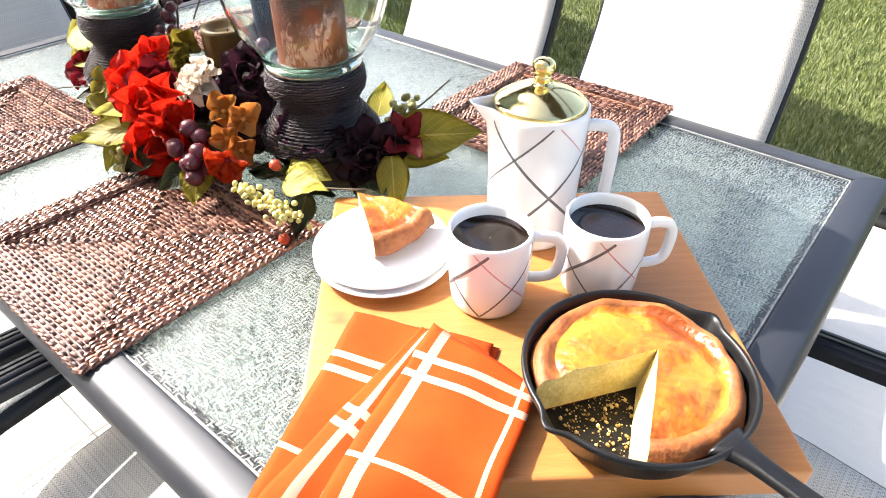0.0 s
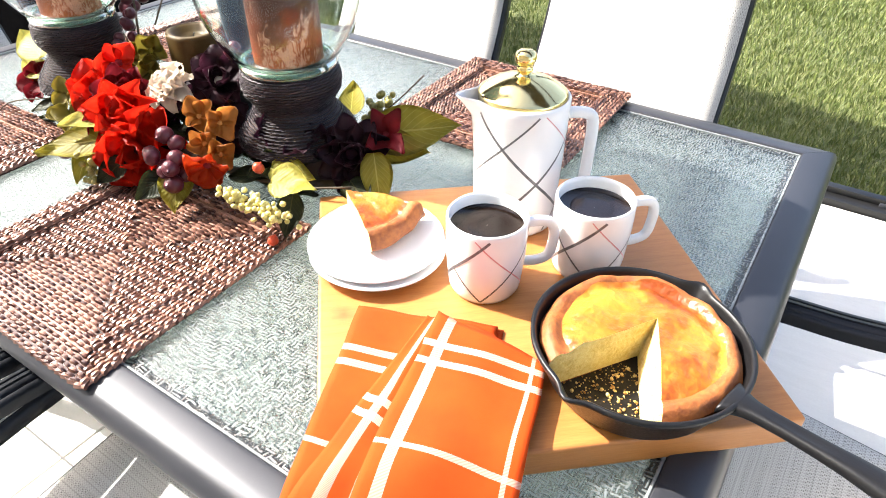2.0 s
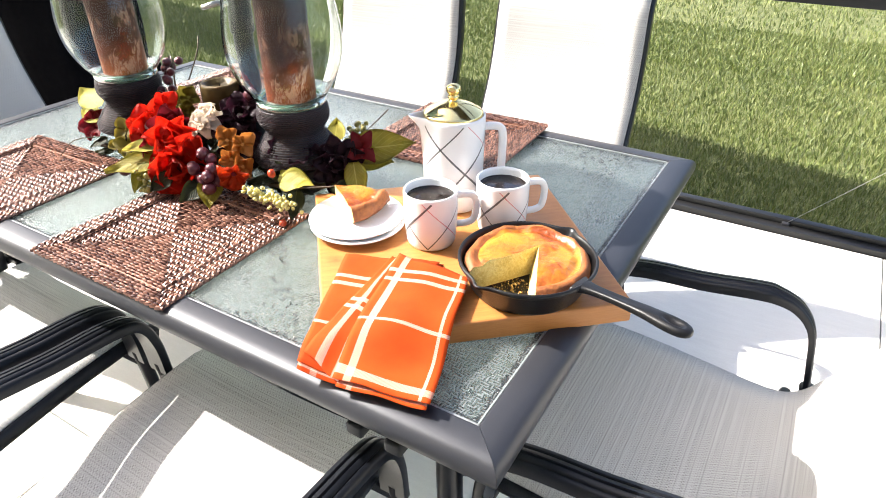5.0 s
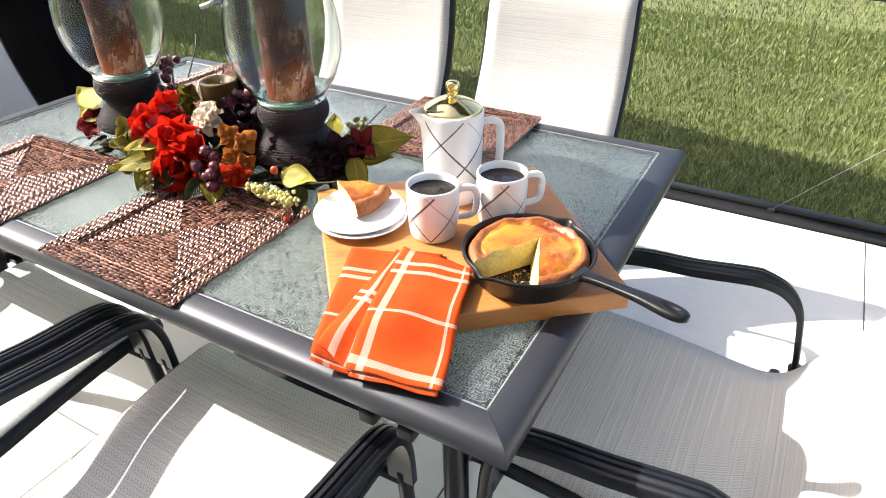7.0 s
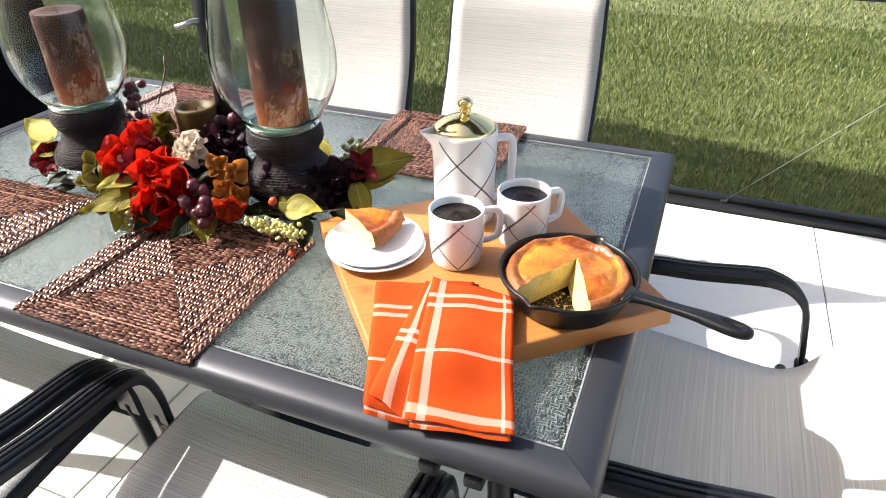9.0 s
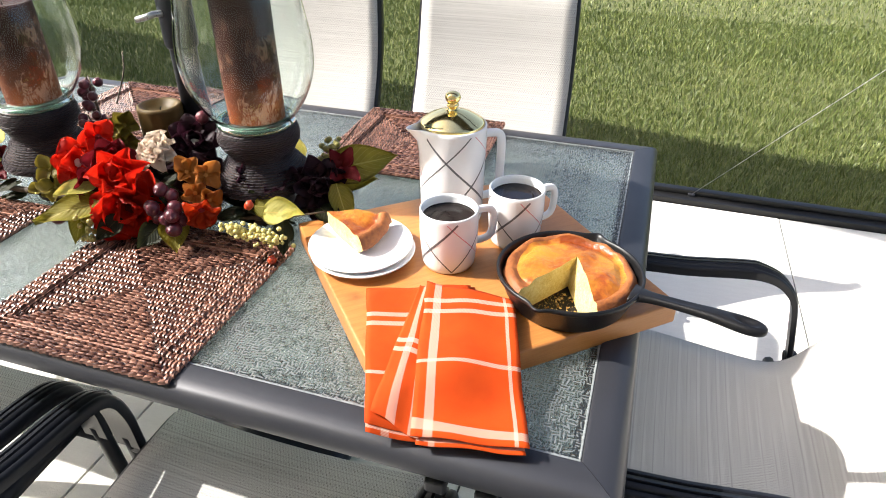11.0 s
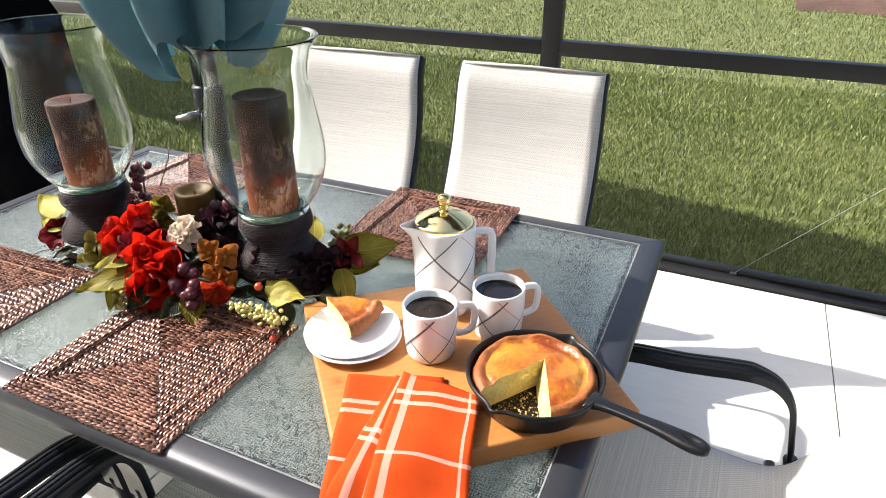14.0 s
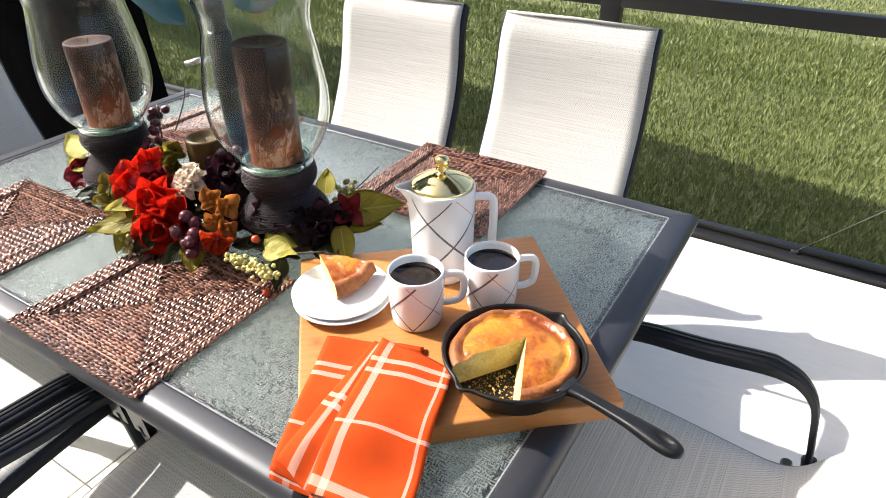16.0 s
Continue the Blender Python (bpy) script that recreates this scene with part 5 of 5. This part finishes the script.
berry_mesh = {}
def berry(at, r, material, label=""):
    if material not in berry_mesh:
        bm = bmesh.new()
        lathe(bm, [(0.02, -1.0), (0.5, -0.87), (0.87, -0.5), (1.0, 0.0), (0.87, 0.5), (0.5, 0.87), (0.16, 0.97), (0.2, 1.12), (0.06, 1.15), (0.04, 0.9)], 14)
        ob = part("berry", bm, M[material], flora, label)
        berry_mesh[material] = ob.data
    else:
        ob = new("berry", berry_mesh[material])
        ob.parent = flora
    ob.matrix_basis = Matrix.Translation(at) @ Euler((frnd.uniform(0, 6), frnd.uniform(0, 6), 0)).to_matrix().to_4x4() @ Matrix.Scale(r, 4)


def twig(points, r=0.0014, material="stem"):
    bm = bmesh.new()
    sweep(bm, smooth_path(points, 4), ring_section(r, 6), Vector((0.3, 0.2, 1)))
    part("stem", bm, M[material], flora)


# spine of the garland and its dark filling of leaves
SPINE = smooth_path([(-1.20, 0.355, 0.735), (-1.04, 0.35, 0.745), (-0.93, 0.36, 0.755), (-0.83, 0.36, 0.755), (-0.74, 0.37, 0.75), (-0.64, 0.40, 0.745), (-0.56, 0.47, 0.745)], 6)
bm = bmesh.new()
sweep(bm, SPINE, ring_section(0.006, 8), Vector((0, 0.1, 1)))
part("spine", bm, M["stem"], flora)
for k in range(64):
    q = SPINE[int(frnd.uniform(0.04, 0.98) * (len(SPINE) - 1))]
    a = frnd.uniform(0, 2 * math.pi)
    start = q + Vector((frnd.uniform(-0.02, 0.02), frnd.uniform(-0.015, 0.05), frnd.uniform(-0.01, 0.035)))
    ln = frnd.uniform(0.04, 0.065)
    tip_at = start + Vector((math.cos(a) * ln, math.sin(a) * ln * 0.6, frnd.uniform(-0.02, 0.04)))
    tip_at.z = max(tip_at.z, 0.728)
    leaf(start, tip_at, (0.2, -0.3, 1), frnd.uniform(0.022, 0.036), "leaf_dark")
for k in range(16):
    q = SPINE[int(frnd.uniform(0.12, 0.9) * (len(SPINE) - 1))] + Vector((frnd.uniform(-0.02, 0.02), frnd.uniform(0.0, 0.07), frnd.uniform(0.02, 0.06)))
    bloom(q, EYE_SIDE + Vector((frnd.uniform(-.5, .5), frnd.uniform(-.5, .5), 0.3)), "petal_plum", [(6, 0.030, 0.026, 45, 0.2, -0.1)], "stem", 0.006)

# large blooms
low = Vector((0.50, -0.72, 0.30))
bloom((-0.866, 0.322, 0.765), low, "petal_red", [(4, 0.040, 0.046, 25, 0.40, 0.15), (6, 0.056, 0.064, 58, 0.34, -0.02), (7, 0.064, 0.066, 88, 0.26, -0.16)], "petal_wine", 0.012, 0.34, "large bright red silk peony")
bloom((-0.862, 0.318, 0.806), (0.30, -0.45, 0.85), "petal_red", [(4, 0.050, 0.044, 14, 0.40, 0.05), (6, 0.064, 0.048, 40, 0.34, -0.04)], "petal_wine", 0.008, 0.36)
bloom((-0.972, 0.340, 0.822), EYE_SIDE, "petal_red", [(4, 0.030, 0.034, 45, 0.3, 0), (6, 0.042, 0.044, 78, 0.2, -0.15)], "petal_white", 0.008, 0.35, "red silk bloom with pale centre")
bloom((-0.945, 0.372, 0.860), EYE_SIDE, "petal_red", [(5, 0.030, 0.030, 60, 0.25, -0.1)], "petal_wine", 0.006)
bloom((-0.905, 0.350, 0.828), EYE_SIDE, "petal_wine", [(5, 0.030, 0.032, 30, 0.35, 0.1), (7, 0.042, 0.040, 65, 0.25, -0.1)], "petal_wine", 0.008)
bloom((-0.935, 0.325, 0.795), EYE_SIDE, "petal_wine", [(6, 0.036, 0.036, 60, 0.25, -0.1)], "petal_wine", 0.008)
bloom((-0.824, 0.366, 0.852), Vector((-0.1, -0.55, 0.8)), "petal_white", [(6, 0.022, 0.024, 25, 0.4, 0.1), (8, 0.032, 0.034, 58, 0.34, -0.15), (6, 0.035, 0.034, 92, 0.25, -0.25)], "petal_white", 0.008, 0.40, "cream ruffled silk bloom")
bloom((-0.797, 0.428, 0.846), EYE_SIDE + Vector((0, 0, 0.4)), "petal_plum", [(6, 0.026, 0.028, 35, 0.35, 0.1), (8, 0.042, 0.040, 72, 0.25, -0.1)], "petal_white", 0.010, 0.22, "deep plum silk bloom with grey centre")
bloom((-0.770, 0.400, 0.800), EYE_SIDE, "petal_plum", [(7, 0.045, 0.042, 65, 0.25, -0.1)], "petal_plum", 0.008)
for c, n_ in (((-0.770, 0.362, 0.826), (0.5, -0.6, 0.6)), ((-0.742, 0.372, 0.820), (0.7, -0.5, 0.5)), ((-0.748, 0.345, 0.800), (0.6, -0.7, 0.3)), ((-0.728, 0.352, 0.786), (0.7, -0.6, 0.2))):
    bloom(c, n_, "petal_orange", [(4, 0.026, 0.027, 58, 0.34, -0.12)], "petal_orange", 0.004, 0.12)
bloom((-0.728, 0.328, 0.782), (0.55, -0.65, -0.15), "petal_coral", [(5, 0.029, 0.034, 66, 0.3, -0.08)], "petal_wine", 0.006, 0.2, "orange-red silk poppy")
for c, n_ in (((-0.948, 0.404, 0.856), (0.5, -0.5, 0.7)), ((-0.925, 0.415, 0.868), (0.7, -0.5, 0.5)), ((-0.920, 0.402, 0.842), (0.7, -0.7, 0.3)), ((-0.95, 0.395, 0.835), (0.3, -0.8, 0.4))):
    bloom(c, n_, "petal_green", [(4, 0.026, 0.030, 60, 0.3, -0.05)], "petal_green", 0.004, 0.15)
bloom((-0.583, 0.452, 0.785), (0.6, -0.6, 0.4), "petal_plum", [(6, 0.030, 0.032, 35, 0.3, 0.1), (9, 0.050, 0.042, 75, 0.25, -0.1)], "petal_plum", 0.010, 0.22, "dark plum silk bloom by the board")
bloom((-0.560, 0.500, 0.800), (0.5, -0.6, 0.6), "petal_wine", [(4, 0.045, 0.028, 50, 0.2, 0)], "petal_wine", 0.005)
bloom((-1.195, 0.368, 0.772), (0.2, -0.7, 0.6), "petal_wine", [(6, 0.040, 0.038, 65, 0.25, -0.1)], "petal_wine", 0.006)
for c in ((-1.012, 0.318, 0.815), (-0.998, 0.305, 0.790), (-1.03, 0.31, 0.785)):
    bloom(c, (0.3, -0.7, 0.5), "petal_green", [(3, 0.028, 0.026, 70, 0.25, -0.1)], "petal_green", 0.003, 0.15)

# leaves that stand out
leaf((-0.900, 0.305, 0.782), (-0.972, 0.225, 0.776), (0.25, -0.25, 1), 0.062, "leaf", label="large olive green leaf")
leaf((-0.930, 0.325, 0.800), (-0.955, 0.262, 0.806), (0.3, -0.4, 1), 0.038, "leaf_yellow")
leaf((-0.775, 0.312, 0.768), (-0.747, 0.272, 0.729), (0.5, -0.6, 0.7), 0.048, "leaf")
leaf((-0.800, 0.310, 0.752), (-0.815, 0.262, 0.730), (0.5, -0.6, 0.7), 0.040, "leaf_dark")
leaf((-0.578, 0.492, 0.798), (-0.476, 0.560, 0.817), (0.35, -0.62, 0.7), 0.072, "leaf", 0.08, label="large olive green leaf by the press pot")
leaf((-0.572, 0.485, 0.790), (-0.500, 0.520, 0.782), (0.45, -0.6, 0.6), 0.050, "leaf")
leaf((-0.552, 0.462, 0.792), (-0.513, 0.424, 0.733), (0.6, -0.55, 0.55), 0.044, "leaf")
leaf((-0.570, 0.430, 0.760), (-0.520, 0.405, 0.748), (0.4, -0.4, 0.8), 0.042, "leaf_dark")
leaf((-0.618, 0.338, 0.790), (-0.554, 0.346, 0.799), (-0.25, -0.6, 0.75), 0.048, "leaf_yellow", 0.2, -0.12, 0.28, label="pale yellow-green leaf over cream berries")
leaf((-0.590, 0.345, 0.775), (-0.572, 0.305, 0.738), (0.6, -0.6, 0.5), 0.034, "leaf_dark")
leaf((-0.660, 0.375, 0.775), (-0.600, 0.395, 0.770), (0.3, -0.5, 0.8), 0.046, "leaf")
leaf((-0.690, 0.575, 0.765), (-0.735, 0.640, 0.790), (0.4, -0.5, 0.7), 0.042, "leaf")
leaf((-1.190, 0.380, 0.812), (-1.290, 0.405, 0.835), (0.0, -0.45, 1), 0.056, "leaf_yellow")
leaf((-1.185, 0.370, 0.785), (-1.265, 0.380, 0.797), (0.0, -0.45, 1), 0.042, "leaf_yellow")
leaf((-0.925, 0.285, 0.775), (-0.915, 0.238, 0.735), (0.5, -0.6, 0.6), 0.036, "leaf")
leaf((-0.86, 0.29, 0.765), (-0.885, 0.252, 0.738), (0.4, -0.6, 0.6), 0.036, "leaf_dark")

# berries
for k in range(15):
    a = frnd.uniform(0, 6.28)
    berry((-0.778 + 0.040 * math.cos(a) * frnd.uniform(0.3, 1), 0.305 + 0.016 * math.sin(a), 0.788 + frnd.uniform(-0.036, 0.036)), frnd.uniform(0.0095, 0.0135), "berry")
for at in ((-0.948, 0.275, 0.765), (-0.962, 0.262, 0.760), (-0.935, 0.285, 0.768), (-0.925, 0.318, 0.775), (-0.79, 0.452, 0.885), (-0.905, 0.318, 0.79)):
    berry(at, 0.0115, "berry")
for k in range(16):
    base_at = Vector((-1.030, 0.440, 0.845)).lerp(Vector((-1.045, 0.490, 0.915)), k / 15)
    at = base_at + Vector((frnd.uniform(-0.025, 0.025), frnd.uniform(-0.02, 0.02), frnd.uniform(-0.012, 0.012)))
    berry(at, frnd.uniform(0.007, 0.0105), "berry")
    if k % 3 == 0:
        twig([(-0.99, 0.43, 0.80), base_at.lerp(at, 0.3), at])
for k in range(125):
    t = frnd.random()
    c = Vector((-0.668, 0.298, 0.776)).lerp(Vector((-0.580, 0.312, 0.762)), t)
    s = 0.008 + 0.012 * t
    berry(c + Vector((frnd.uniform(-s, s), frnd.uniform(-s, s), frnd.uniform(-s, s) * 0.8)), frnd.uniform(0.0028, 0.0041), "berry_cream")
for k in range(26):
    berry((-0.908 + frnd.uniform(-0.014, 0.014), 0.262 + frnd.uniform(-0.012, 0.012), 0.752 + frnd.uniform(-0.02, 0.022)), frnd.uniform(0.0035, 0.005), "berry_olive")
for k in range(22):
    berry((-0.590 + frnd.uniform(-0.022, 0.022), 0.535 + frnd.uniform(-0.02, 0.02), 0.818 + frnd.uniform(-0.014, 0.014)), frnd.uniform(0.0042, 0.006), "berry_olive")
for at in ((-0.648, 0.345, 0.795), (-0.592, 0.302, 0.728), (-0.655, 0.352, 0.788)):
    berry(at, 0.0072, "berry_red")
twig([(-0.60, 0.52, 0.80), (-0.58, 0.56, 0.825), (-0.565, 0.60, 0.85)], 0.0012)
twig([(-1.13, 0.34, 0.77), (-1.18, 0.30, 0.765), (-1.20, 0.27, 0.735)], 0.001)
twig([(-0.66, 0.37, 0.75), (-0.60, 0.385, 0.76), (-0.55, 0.41, 0.765)], 0.0014)
twig([(-0.985, 0.47, 0.88), (-0.98, 0.50, 0.93), (-0.99, 0.52, 0.96)], 0.0014)
